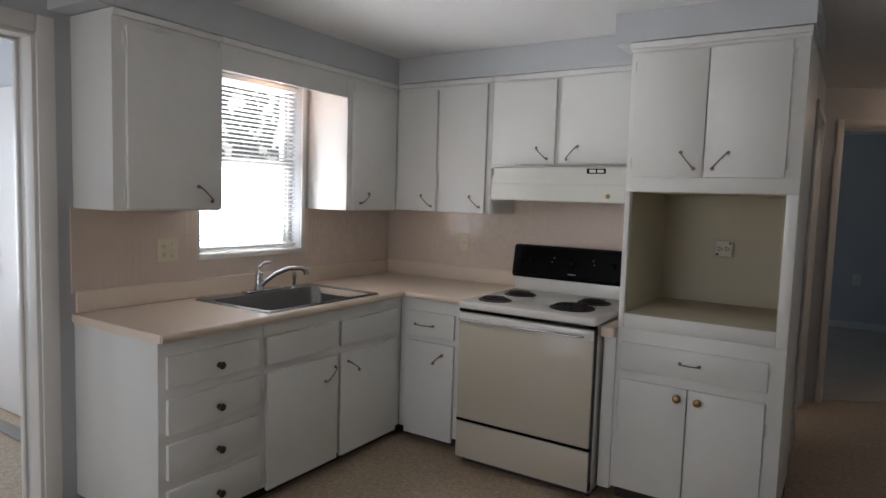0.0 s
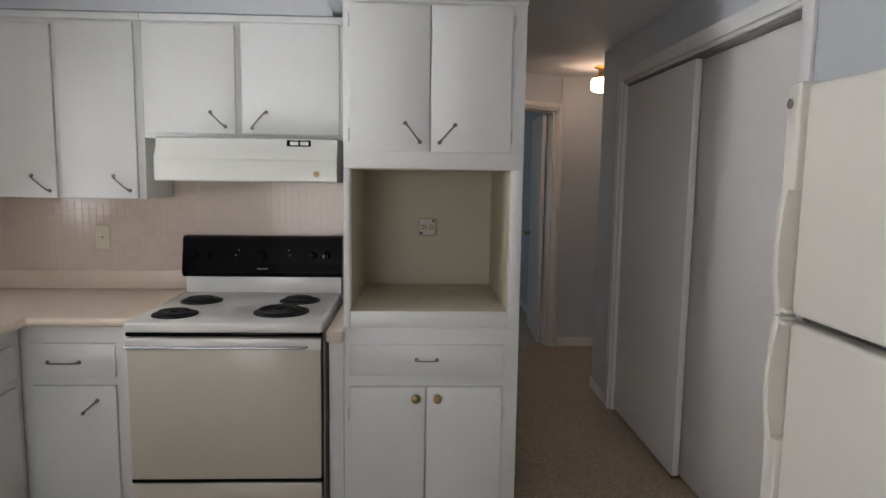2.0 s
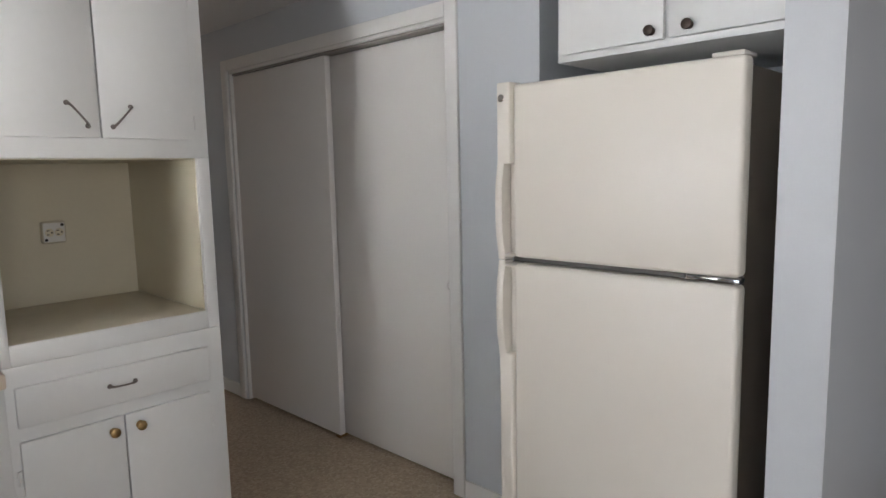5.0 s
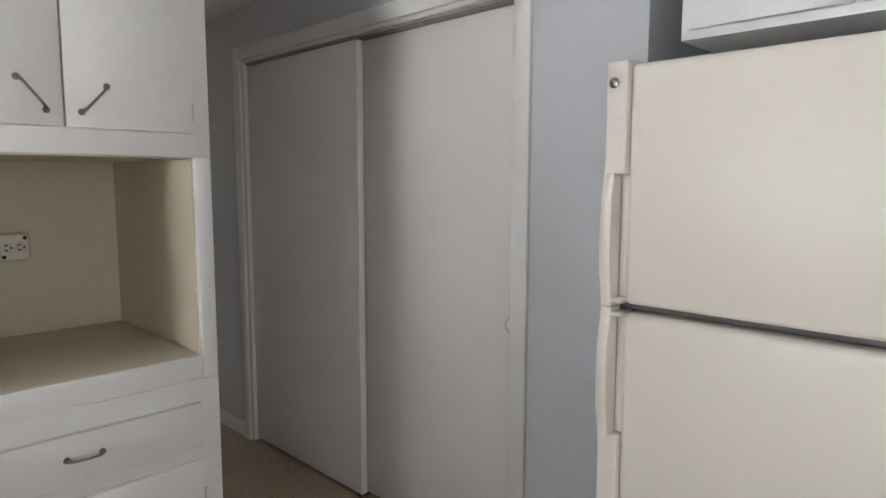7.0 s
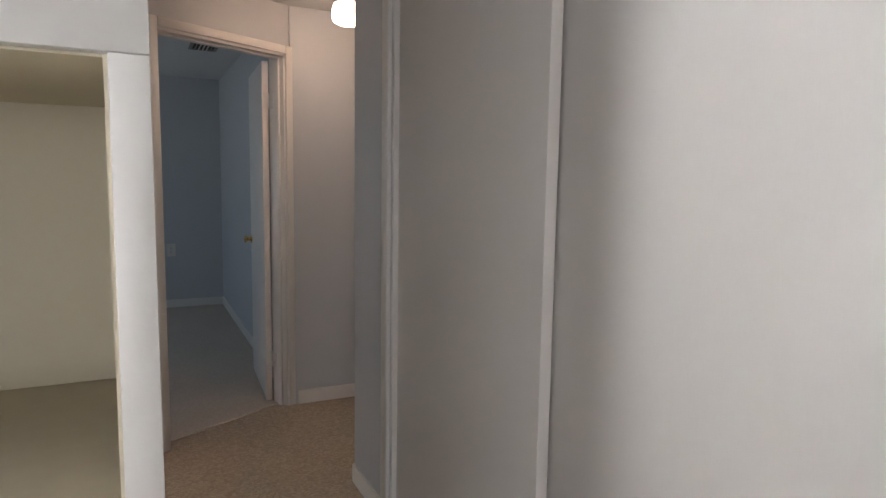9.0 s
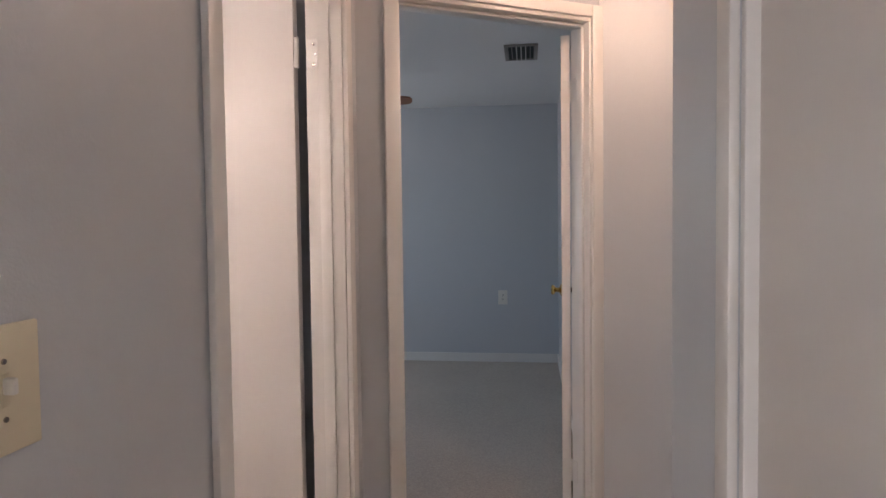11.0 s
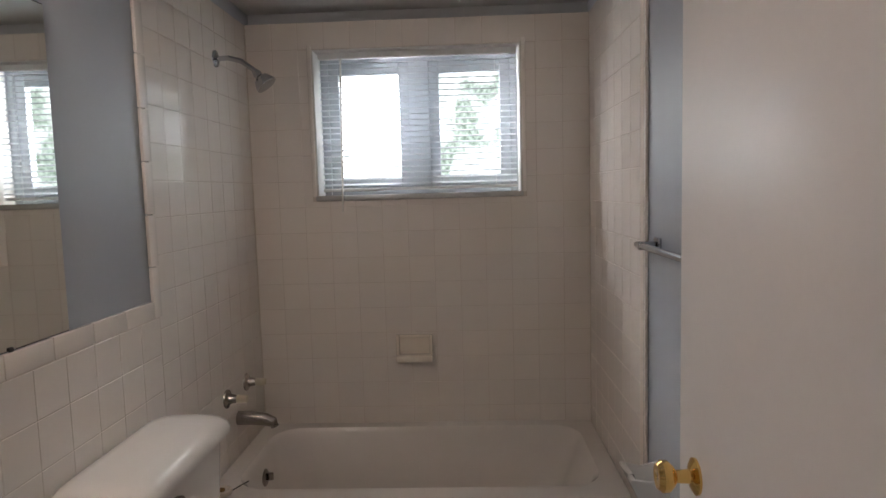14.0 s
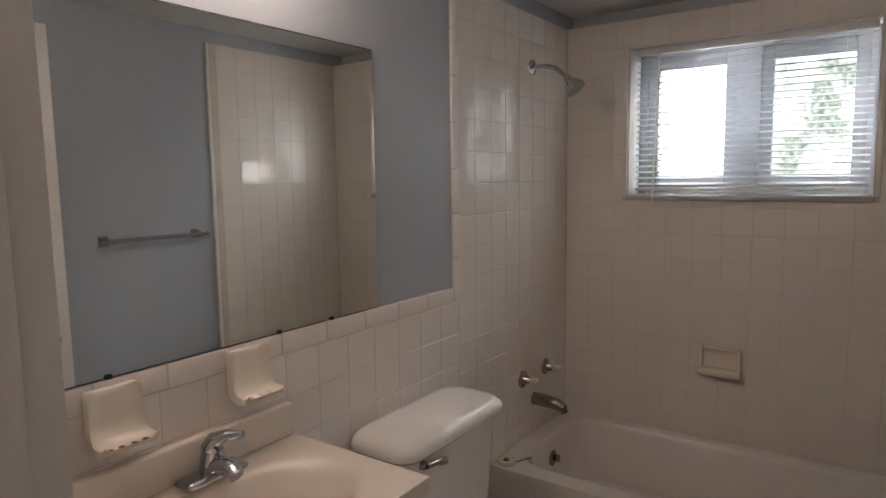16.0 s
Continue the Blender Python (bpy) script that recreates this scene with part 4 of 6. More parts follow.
pv = [(-0.046, 0.978), (-0.125, 0.978), (-0.145, 1.0), (-0.115, 1.165), (-0.10, 1.175), (-0.046, 1.175)]
ra = [bm.verts.new((X0 - 0.003, y, z)) for y, z in pv]
rb = [bm.verts.new((X1 + 0.003, y, z)) for y, z in pv]
for k in range(len(pv)):
    n = (k + 1) % len(pv)
    bm.faces.new((ra[k], ra[n], rb[n], rb[k]))
bm.faces.new(ra)
bm.faces.new(rb[::-1])
panel = part("control_panel", bm, BLACK, stove, "gloss black control panel")
nrm = Vector((0, -0.984, 0.178))
for ux, big in ((1.15, 1), (1.215, 1), (1.47, 1.25), (1.72, 1), (1.785, 1)):
    part("dial", lathe(bmesh.new(), [(0, 0.021 * big), (0.006, 0.021 * big), (0.01, 0.013 * big), (0.024, 0.012 * big), (0.026, 0.008)], (ux, -0.131, 1.085), nrm, 16), BLACK, panel)
for ux, uz in ((1.36, 1.11), (1.60, 1.11), (1.345, 1.085), (1.605, 1.085)):
    part("mark", lathe(bmesh.new(), [(0, 0.004), (0.0015, 0.004)], (ux, -0.1305, uz), nrm, 8), VENTM, panel)
part("nameplate_bar", box(1.45, 1.50, -0.1452, -0.1435, 1.018, 1.023), CHROME, panel, "plain silver maker's bar")


def burner(x, y, r):
    ob = thing("burner", (x, y, 0.902), "black coil burner in a dark drip pan on the stove", "burner", "stove burners")
    part("drip_pan", lathe(bmesh.new(), [(0.0, r + 0.016), (0.004, r + 0.016), (0.006, r + 0.008), (0.002, r), (0.0015, 0.02), (0.0015, 0.0)], (x, y, 0.9025), (0, 0, 1), 32), COIL, ob)
    bm = bmesh.new()
    turns = 4 if r > 0.085 else 3
    pts = [(x + (0.018 + (r - 0.02) * k / (turns * 20)) * math.cos(k * math.pi / 10), y + (0.018 + (r - 0.02) * k / (turns * 20)) * math.sin(k * math.pi / 10), 0.914) for k in range(turns * 20 + 1)]
    tube(bm, pts, 0.0055, 6)
    part("coil", bm, COIL, ob)


burner(1.235, -0.63, 0.075)
burner(1.25, -0.35, 0.075)
burner(1.655, -0.575, 0.10)
burner(1.69, -0.34, 0.075)

# tall cabinet with open niche
TX0, TX1, TF = 1.928, 2.645, 0.68
tall = thing("tall_cabinet", S.p(2.29, 0, 0.35), "tall white painted pantry cabinet with open appliance niche", "cabinet")
part("upper_box", S.box(TX0, TX1, 1.508, 2.185, 0.002, TF, 0.002), CAB, tall)
part("side_panel", S.box(TX0, TX0 + 0.026, 0.8605, 1.5075, 0.002, TF, 0.002), CAB, tall)
part("side_panel", S.box(TX1 - 0.045, TX1, 0.8605, 1.5075, 0.002, TF, 0.002), CAB, tall)
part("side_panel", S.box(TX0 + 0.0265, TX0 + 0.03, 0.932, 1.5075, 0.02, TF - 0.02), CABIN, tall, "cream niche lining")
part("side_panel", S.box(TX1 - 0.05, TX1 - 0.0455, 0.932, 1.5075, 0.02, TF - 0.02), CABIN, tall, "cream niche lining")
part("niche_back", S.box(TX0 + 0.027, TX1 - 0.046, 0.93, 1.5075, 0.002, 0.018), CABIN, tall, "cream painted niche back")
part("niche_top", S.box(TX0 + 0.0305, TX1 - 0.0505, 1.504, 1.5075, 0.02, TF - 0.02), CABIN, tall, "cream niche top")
part("niche_shelf", S.box(TX0 + 0.0265, TX1 - 0.0455, 0.905, 0.9295, 0.002, TF - 0.012, 0.002), SHELF, tall, "worn beige niche shelf")
part("shelf_rail", S.box(TX0 + 0.0265, TX1 - 0.0455, 0.8605, 0.929, TF - 0.0115, TF, 0.002), CAB, tall)
part("lower_box", S.box(TX0, TX1, 0.075, 0.86, 0.002, TF, 0.002), CAB, tall)
part("toe_kick", S.box(TX0 + 0.01, TX1 - 0.005, 0.001, 0.0745, 0.03, TF - 0.06), DARK, tall)
part("crown_strip", S.box(TX0 - 0.012, TX1 + 0.006, 2.158, 2.186, TF + 0.0005, TF + 0.012, 0.004), CAB, tall)
part("crown_strip", S.box(TX0 - 0.006, TX1 + 0.003, 2.142, 2.1575, TF + 0.0005, TF + 0.006, 0.002), CAB, tall)
for a, b, pl, hu in ((1.957, 2.268, (2.172, 1.683, 2.23, 1.611), 1.948), (2.272, 2.588, (2.368, 1.679, 2.307, 1.611), 2.597)):
    d = part("door", S.box(a, b, 1.573, 2.132, TF + 0.0005, TF + 0.02, 0.004), CAB, tall)
    bar_pull(S, d, *pl, TF + 0.0205)
    for z in (2.075, 1.635):
        butt_hinge(S, d, hu, z, TF + 0.003)
d = part("drawer", S.box(1.953, 2.583, 0.664, 0.795, TF + 0.0005, TF + 0.02, 0.005), CAB, tall)
bar_pull(S, d, 2.225, 0.733, 2.309, 0.732, TF + 0.0205)
for a, b, ku, hu in ((1.953, 2.262, 2.224, 1.944), (2.267, 2.58, 2.312, 2.589)):
    d = part("door", S.box(a, b, 0.085, 0.618, TF + 0.0005, TF + 0.02, 0.005), CAB, tall)
    round_knob(S, d, ku, 0.572, TF + 0.0205, ABRASS, 0.0175, "antique brass round knob")
    butt_hinge(S, d, hu, 0.50, TF + 0.003)
outl = thing("socket_plate", S.p(2.275, 1.225, 0.018), "pale grey square metal box with double socket in the niche", "socket")
part("box", S.box(2.229, 2.321, 1.179, 1.271, 0.0182, 0.044, 0.012, None, 4), CABIN, outl, "cream painted outlet box")
part("cover", S.box(2.236, 2.314, 1.186, 1.264, 0.0442, 0.047, 0.0012), WPLATE, outl, "pale grey cover plate")
for du, dz in ((0.030, 0.030), (-0.030, -0.030)):
    part("screw_slot", lathe(bmesh.new(), [(0, 0.0065), (0.0012, 0.006)], S.p(2.275 + du, 1.225 + dz, 0.0471), S.out(), 10), DARK, outl)
for uu in (2.257, 2.293):
    part("socket_face", lathe(bmesh.new(), [(0, 0.0165), (0.002, 0.0165), (0.003, 0.015)], S.p(uu, 1.225, 0.0471), S.out(), 18), PLATE, outl)
    bm = S.box(uu - 0.010, uu - 0.001, 1.231, 1.235, 0.0502, 0.0508)
    S.box(uu - 0.010, uu - 0.001, 1.215, 1.219, 0.0502, 0.0508, 0, bm)
    S.box(uu + 0.005, uu + 0.011, 1.222, 1.228, 0.0502, 0.0508, 0, bm)
    part("slots", bm, DARK, outl)

# ---------------------------------------------------------------- fridge corner
FX = 3.13
fr = thing("fridge", (3.5, -2.07, 0), "almond top-freezer refrigerator in its alcove", "fridge")
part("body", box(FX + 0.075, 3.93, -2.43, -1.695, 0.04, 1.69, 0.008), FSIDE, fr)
part("base_grille", box(FX + 0.05, FX + 0.09, -2.41, -1.70, 0.012, 0.10, 0.004), GASKET, fr)
part("gasket", box(FX + 0.06, FX + 0.0745, -2.425, -1.70, 0.11, 1.695), GASKET, fr)
for name, z0, z1 in (("freezer_door", 1.158, 1.705), ("fridge_door", 0.105, 1.138)):
    d = part(name, box(FX, FX + 0.06, -2.44, -1.742, z0, z1, 0.014, 4), FRIDGE, fr)
    g0, g1 = (z0 + 0.012, z0 + 0.30) if name == "freezer_door" else (z1 - 0.30, z1 - 0.012)
    bm = bmesh.new()
    if name == "freezer_door":
        bm_box(bm, FX - 0.014, FX + 0.05, -1.7415, -1.6895, g1, z1 + 0.008, 0.006, 3)
        bm_box(bm, FX - 0.012, FX + 0.05, -1.7415, -1.6895, z0, g0 - 0.0005, 0.005, 3)
    else:
        bm_box(bm, FX - 0.012, FX + 0.05, -1.7415, -1.6895, z0, g0, 0.006, 3)
        bm_box(bm, FX - 0.012, FX + 0.05, -1.7415, -1.6895, g1 + 0.0005, z1, 0.005, 3)
    part("edge_trim", bm, FRIDGE, d, "almond edge trim")
    part("grip_recess", box(FX + 0.02, FX + 0.05, -1.7415, -1.7165, g0, g1, 0.004), FRIDGE, d, "shaded recess behind the grip")
    prof = [(g0 - 0.02, -0.003), (g0 + 0.02, 0.003), (g0 + 0.06, 0.010), (g0 + 0.12, 0.013), (g1 - 0.12, 0.013), (g1 - 0.06, 0.010), (g1 - 0.02, 0.003), (g1 + 0.02, -0.003)]
    bm = bmesh.new()
    rings = [[bm.verts.new(p) for p in ((FX + 0.032, -1.716, z), (FX - 0.012 - o, -1.716, z), (FX - 0.014 - o, -1.712, z), (FX - 0.014 - o, -1.694, z), (FX - 0.011 - o, -1.6885, z), (FX + 0.045, -1.6885, z))] for z, o in prof]
    for a, b in zip(rings, rings[1:]):
        for k in range(6):
            bm.faces.new((a[k], a[(k + 1) % 6], b[(k + 1) % 6], b[k]))
    bm.faces.new(rings[0][::-1])
    bm.faces.new(rings[-1])
    part("handle", bm, FRIDGE, d, "almond moulded door handle")
    if name == "freezer_door":
        part("badge", lathe(bmesh.new(), [(0, 0.012), (0.002, 0.012), (0.003, 0.009)], (FX - 0.021, -1.714, 1.663), (-1, 0, 0), 16), DCHROME, d, "small round grey badge")
part("hinge_cover", box(FX + 0.01, FX + 0.05, -2.44, -2.30, 1.14, 1.156, 0.004), CHROME, fr, "bright middle hinge")
part("top_hinge", box(FX + 0.02, FX + 0.11, -2.43, -2.35, 1.7055, 1.718, 0.004), FRIDGE, fr)
fc = thing("fridge_cabinet", (3.6, -2.07, 1.8), "white painted two-door cabinet hung above the fridge", "cabinet")
part("body", box(3.42, 4.145, -2.5195, -1.722, 1.80, 2.20, 0.002), CAB, fc)
for a, b, ku in ((-2.108, -1.742, -2.07), (-2.49, -2.122, -2.187)):
    d = part("door", box(3.401, 3.4195, a, b, 1.822, 2.17, 0.006), CAB, fc)
    round_knob(Face("-x", 3.401), d, ku, 1.85, 0.0005)

# ---------------------------------------------------------------- closet doors
for name, xx, a, b in (("closet_door", 3.498, -0.272, 0.664), ("closet_door", 3.54, -1.128, -0.237)):
    ob = thing(name, (xx, (a + b) / 2, 0.012), "tall flat cream painted sliding closet door", "closet door", "sliding closet doors")
    part("panel", box(xx, xx + 0.034, a, b, 0.014, 2.035, 0.003), CLOSETP, ob)
    if a < -1:
        bm = lathe(bmesh.new(), [(0.0, 0.029), (0.0035, 0.028), (0.0045, 0.026), (0.0035, 0.0235), (0.0006, 0.022), (0.0006, 0.0)], (xx, -1.085, 0.93), (-1, 0, 0), 28)
        part("finger_pull", bm, CLOSETP, ob, "painted round finger pull")
trk = thing("closet_track", (3.53, -0.23, 2.05), "metal sliding door track at the closet head", "track")
part("rail", box(3.49, 3.58, -1.128, 0.658, 2.0385, 2.0495, 0.001), VENTM, trk)
gd = thing("floor_guide", (3.52, -0.2, 0.0), "small brown closet floor guide", "guide")
part("block", box(3.492, 3.58, -0.272, -0.237, 0.0005, 0.0125, 0.002), ABRASS, gd)

# ---------------------------------------------------------------- hall
LX, LY = 3.62, 1.66
lamp = thing("ceiling_light", (LX, LY, CEILZ), "lit opal glass hall ceiling light with brass holder", "ceiling light")
part("holder", lathe(bmesh.new(), [(0, 0.06), (0.012, 0.06), (0.022, 0.03), (0.07, 0.028), (0.078, 0.05), (0.095, 0.05)], (LX, LY, CEILZ - 0.0005), (0, 0, -1), 24), BRASS, lamp, "brass holder")
part("shade", lathe(bmesh.new(), [(0.088, 0.052), (0.094, 0.072), (0.12, 0.08), (0.155, 0.082), (0.18, 0.074), (0.192, 0.05), (0.195, 0.0)], (LX, LY, CEILZ), (0, 0, -1), 28), SHADE, lamp, "glowing opal glass shade")
outlet_plate(HALLF, "switch_plate", 0.265, 1.11, 0.0005, 2, "ivory double light switch plate on the hall wall", PLATE, kinds=["toggle", "toggle"], width=0.10, height=0.14)


# bathroom door, standing open inside
bd = thing("door_1", (2.478, 1.568, 0.0), "white painted flat bathroom door, standing open", "door", kind="structure")
bd.rotation_euler = (0, 0, radians(-1.2))
part("leaf", box(-0.795, -0.010, -0.018, 0.018, 0.012, 2.02, 0.003), DOORP, bd, local=True)
for sgn in (-1, 1):
    k = part("door_knob", lathe(bmesh.new(), [(0.0, 0.031), (0.004, 0.031), (0.009, 0.022), (0.012, 0.012), (0.034, 0.011), (0.038, 0.018), (0.048, 0.027), (0.058, 0.0275), (0.066, 0.021), (0.067, 0.006), (0.064, 0.0)],
                                (-0.705, 0.018 * sgn, 0.88), (0, sgn, 0), 26), BRASS, bd, "polished brass door knob", local=True)
for z in (1.80, 0.27):
    bm = box(-0.004, 0.004, -0.03, -0.0185, z - 0.045, z + 0.045, 0.001)
    tube(bm, [(0.004, -0.024, z - 0.045), (0.004, -0.024, z + 0.045)], 0.006, 8)
    part("hinge", bm, TRIM, bd, "painted butt hinge", local=True)
for z in (1.80, 0.27):
    ob = thing("hinge_plate", (2.54, 1.57, z), "painted hinge leaf screwed to the bathroom jamb", "hinge")
    part("leaf", box(2.501, 2.536, 1.5695, 1.5718, z - 0.045, z + 0.045), TRIM, ob)
    for dz in (-0.03, 0, 0.03):
        part("screw", lathe(bmesh.new(), [(0, 0.004), (0.0008, 0.0035)], (2.524 + (0.006 if dz == 0 else 0), 1.5695, z + dz), (0, -1, 0), 8), DCHROME, ob)

# bedroom door, standing open against the bedroom wall
rd = thing("door_2", (3.352, 2.285, 0.0), "white painted flat bedroom door, standing open", "door", kind="structure")
rd.rotation_euler = (0, 0, radians(-3.0))
part("leaf", box(-0.052, -0.016, 0.002, 0.70, 0.012, 2.025, 0.003), DOORP, rd, local=True)
for sgn, m in ((-1, BRASS), (1, DCHROME)):
    part("door_knob", lathe(bmesh.new(), [(0.0, 0.03), (0.004, 0.03), (0.009, 0.02), (0.012, 0.012), (0.03, 0.011), (0.036, 0.022), (0.045, 0.026), (0.052, 0.02), (0.053, 0.0)], (-0.034 + 0.018 * sgn, 0.64, 0.94), (sgn, 0, 0), 20), m, rd, "door knob", local=True)
for z in (1.80, 0.27):
    bm = box(-0.05, -0.012, -0.0005, 0.0015, z - 0.045, z + 0.045)
    tube(bm, [(-0.008, 0.0, z - 0.045), (-0.008, 0.0, z + 0.045)], 0.006, 8)
    part("hinge", bm, TRIM, rd, "painted butt hinge", local=True)

# ---------------------------------------------------------------- bedroom
bv = thing("ceiling_vent", (3.13, 3.71, 2.345), "grey slatted air vent in the bedroom ceiling", "vent")
bm = box(3.03, 3.055, 3.535, 3.885, 2.334, 2.3448, 0.002)
bm_box(bm, 3.21, 3.235, 3.535, 3.885, 2.334, 2.3448, 0.002)
bm_box(bm, 3.055, 3.21, 3.535, 3.56, 2.334, 2.3448, 0.002)
bm_box(bm, 3.055, 3.21, 3.86, 3.885, 2.334, 2.3448, 0.002)
part("frame", bm, VENTM, bv)
part("opening", box(3.055, 3.21, 3.56, 3.86, 2.342, 2.3448), DARK, bv, "dark duct opening")
for k in range(5):
    part("slat", box(3.074 + k * 0.028, 3.079 + k * 0.028, 3.56, 3.86, 2.329, 2.3415), WPLATE if k in (1, 2, 3) else VENTM, bv)
fan = thing("ceiling_fan", (1.72, 3.9, 2.345), "brown-bladed ceiling fan with white motor in the bedroom", "ceiling fan")
part("canopy", lathe(bmesh.new(), [(0, 0.075), (0.02, 0.07), (0.06, 0.03), (0.09, 0.014), (0.14, 0.014)], (1.72, 3.9, 2.345), (0, 0, -1), 20), WPLATE, fan)
part("motor", lathe(bmesh.new(), [(0.10, 0.05), (0.115, 0.10), (0.15, 0.115), (0.20, 0.10), (0.225, 0.06), (0.23, 0.0)], (1.72, 3.9, 2.345), (0, 0, -1), 24), WPLATE, fan)
for k in range(5):
    a = radians(14 + 72 * k)
    c, s_ = math.cos(a), math.sin(a)
    bm = bmesh.new()
    outline = [(0.16, -0.05), (0.30, -0.062), (0.60, -0.068), (0.655, -0.055), (0.675, -0.02), (0.675, 0.02), (0.655, 0.055), (0.60, 0.068), (0.30, 0.062), (0.16, 0.05)]
    lo = [bm.verts.new((1.72 + c * r_ - s_ * w_, 3.9 + s_ * r_ + c * w_, 2.135 - w_ * 0.2)) for r_, w_ in outline]
    hi = [bm.verts.new(v.co + Vector((0, 0, 0.008))) for v in lo]
    bm.faces.new(lo[::-1])
    bm.faces.new(hi)
    for i in range(len(lo)):
        n = (i + 1) % len(lo)
        bm.faces.new((lo[i], lo[n], hi[n], hi[i]))
    part("blade", bm, WOODB, fan)
BN = Face("-y", 5.49)
outlet_plate(BN, "socket_plate", 2.935, 0.60, 0.0005, 1, "ivory wall socket plate low on the bedroom wall", WPLATE, width=0.085, height=0.13)
mk = thing("wall_bracket", BN.p(1.84, 0.525, 0), "small dark metal bracket on the bedroom wall", "bracket")
part("plate", BN.box(1.805, 1.875, 0.535, 0.55, 0.0005, 0.012, 0.003), VENTM, mk)
part("tab", BN.box(1.83, 1.855, 0.455, 0.475, 0.0005, 0.008, 0.002), WPLATE, mk)

# ---------------------------------------------------------------- bathroom
BL = Face("+y", 0.25)     # mirror wall
BR = Face("-y", 1.727)    # wall behind the door
BX = Face("+x", 0.0)      # window wall
structure("floor_bath", box(0.08, 2.50, 0.25, 1.727, 0.0, 0.006), BATHFLOOR, "unseen bathroom floor, pale to bounce light", "floor")

# mirror
mir = thing("mirror", BL.p(1.9, 1.08, 0.0), "large frameless wall mirror with black worn edge", "mirror")
part("glass", BL.box(1.409, 2.494, 1.078, 1.808, 0.0075, 0.0105), MIRROR, mir, shade=False)
part("backing", BL.box(1.405, 2.497, 1.0755, 1.812, 0.001, 0.0072), BACKING, mir, "black mirror edge")
for u in (1.60, 1.78, 2.2):
    part("clip", BL.box(u - 0.007, u + 0.007, 1.0745, 1.084, 0.0108, 0.014, 0.002), BACKING, mir, "small black clip")

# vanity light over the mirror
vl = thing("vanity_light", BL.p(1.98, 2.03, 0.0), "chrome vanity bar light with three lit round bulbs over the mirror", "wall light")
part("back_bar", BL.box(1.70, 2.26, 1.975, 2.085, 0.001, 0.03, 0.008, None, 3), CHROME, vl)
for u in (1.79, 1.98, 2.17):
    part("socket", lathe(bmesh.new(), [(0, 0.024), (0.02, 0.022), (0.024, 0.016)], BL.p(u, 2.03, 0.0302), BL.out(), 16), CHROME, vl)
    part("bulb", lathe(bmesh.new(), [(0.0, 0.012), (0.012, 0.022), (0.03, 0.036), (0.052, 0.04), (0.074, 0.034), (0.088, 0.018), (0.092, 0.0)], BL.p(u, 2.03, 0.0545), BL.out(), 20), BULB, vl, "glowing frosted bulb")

# tub
tub = thing("bathtub", (0.45, 0.98, 0.0), "cream enamelled alcove bathtub", "bathtub")
TH = 0.355
bm = bmesh.new()
rims = []
for (x0, x1, y0, y1), z, rad in (((0.091, 0.81, 0.264, 1.713), 0.0, 0.004), ((0.091, 0.81, 0.264, 1.713), TH - 0.02, 0.004), ((0.097, 0.805, 0.27, 1.707), TH, 0.02), ((0.15, 0.725, 0.34, 1.64), TH, 0.12),
                                 ((0.165, 0.71, 0.355, 1.625), TH - 0.02, 0.12), ((0.20, 0.67, 0.39, 1.53), 0.10, 0.12), ((0.25, 0.62, 0.45, 1.43), 0.06, 0.10)):
    ring = []
    for cx, cy, a0 in ((x1 - rad, y1 - rad, 0), (x0 + rad, y1 - rad, 90), (x0 + rad, y0 + rad, 180), (x1 - rad, y0 + rad, 270)):
        for k in range(7):
            a = radians(a0 + k * 15)
            ring.append(bm.verts.new((cx + rad * math.cos(a), cy + rad * math.sin(a), z)))
    rims.append(ring)
for a, b in zip(rims, rims[1:]):
    for k in range(len(a)):
        bm.faces.new((a[k], a[(k + 1) % len(a)], b[(k + 1) % len(a)], b[k]))
bm.faces.new(rims[-1])
part("shell", bm, TUBMAT, tub)
part("overflow_plate", lathe(bmesh.new(), [(0, 0.034), (0.004, 0.034), (0.009, 0.026), (0.012, 0.008)], (0.44, 0.366, 0.265), (0, 1, 0), 20), DCHROME, tub, "tarnished overflow plate")
part("overflow_lever", box(0.434, 0.446, 0.378, 0.40, 0.255, 0.285, 0.003), DCHROME, tub)

stop = thing("tub_stopper", (0.757, 0.322, TH), "cream rubber tub stopper with a rusty middle on the tub rim", "stopper")
part("disc", lathe(bmesh.new(), [(0, 0.033), (0.006, 0.036), (0.014, 0.034), (0.017, 0.028), (0.012, 0.020), (0.012, 0.0)], (0.757, 0.322, TH + 0.0008), (0, 0, 1), 24), SOAPC, stop)
part("stud", lathe(bmesh.new(), [(0, 0.012), (0.006, 0.011), (0.009, 0.004)], (0.757, 0.322, TH + 0.013), (0, 0, 1), 14), ABRASS, stop, "rusty brass stud")
part("cord", tube(bmesh.new(), [(0.735, 0.352, TH + 0.004), (0.70, 0.375, TH + 0.008), (0.665, 0.385, TH + 0.003)], 0.002, 6), DARK, stop, "thin dark cord")

# shower and tub taps
sh = thing("shower_head", (0.43, 0.262, 1.89), "chrome shower arm and head", "shower")
part("flange", lathe(bmesh.new(), [(0, 0.032), (0.004, 0.031), (0.01, 0.018)], (0.43, 0.2625, 1.889), (0, 1, 0), 20), CHROME, sh)
part("arm", tube(bmesh.new(), [(0.43, 0.27, 1.889), (0.43, 0.31, 1.891), (0.43, 0.36, 1.878), (0.43, 0.40, 1.848), (0.43, 0.415, 1.833)], 0.0095, 12), CHROME, sh)
part("head", lathe(bmesh.new(), [(0, 0.013), (0.012, 0.017), (0.025, 0.015), (0.035, 0.03), (0.062, 0.042), (0.068, 0.041), (0.07, 0.0)], (0.43, 0.41, 1.838), (0, 0.62, -0.78), 20), CHROME, sh)
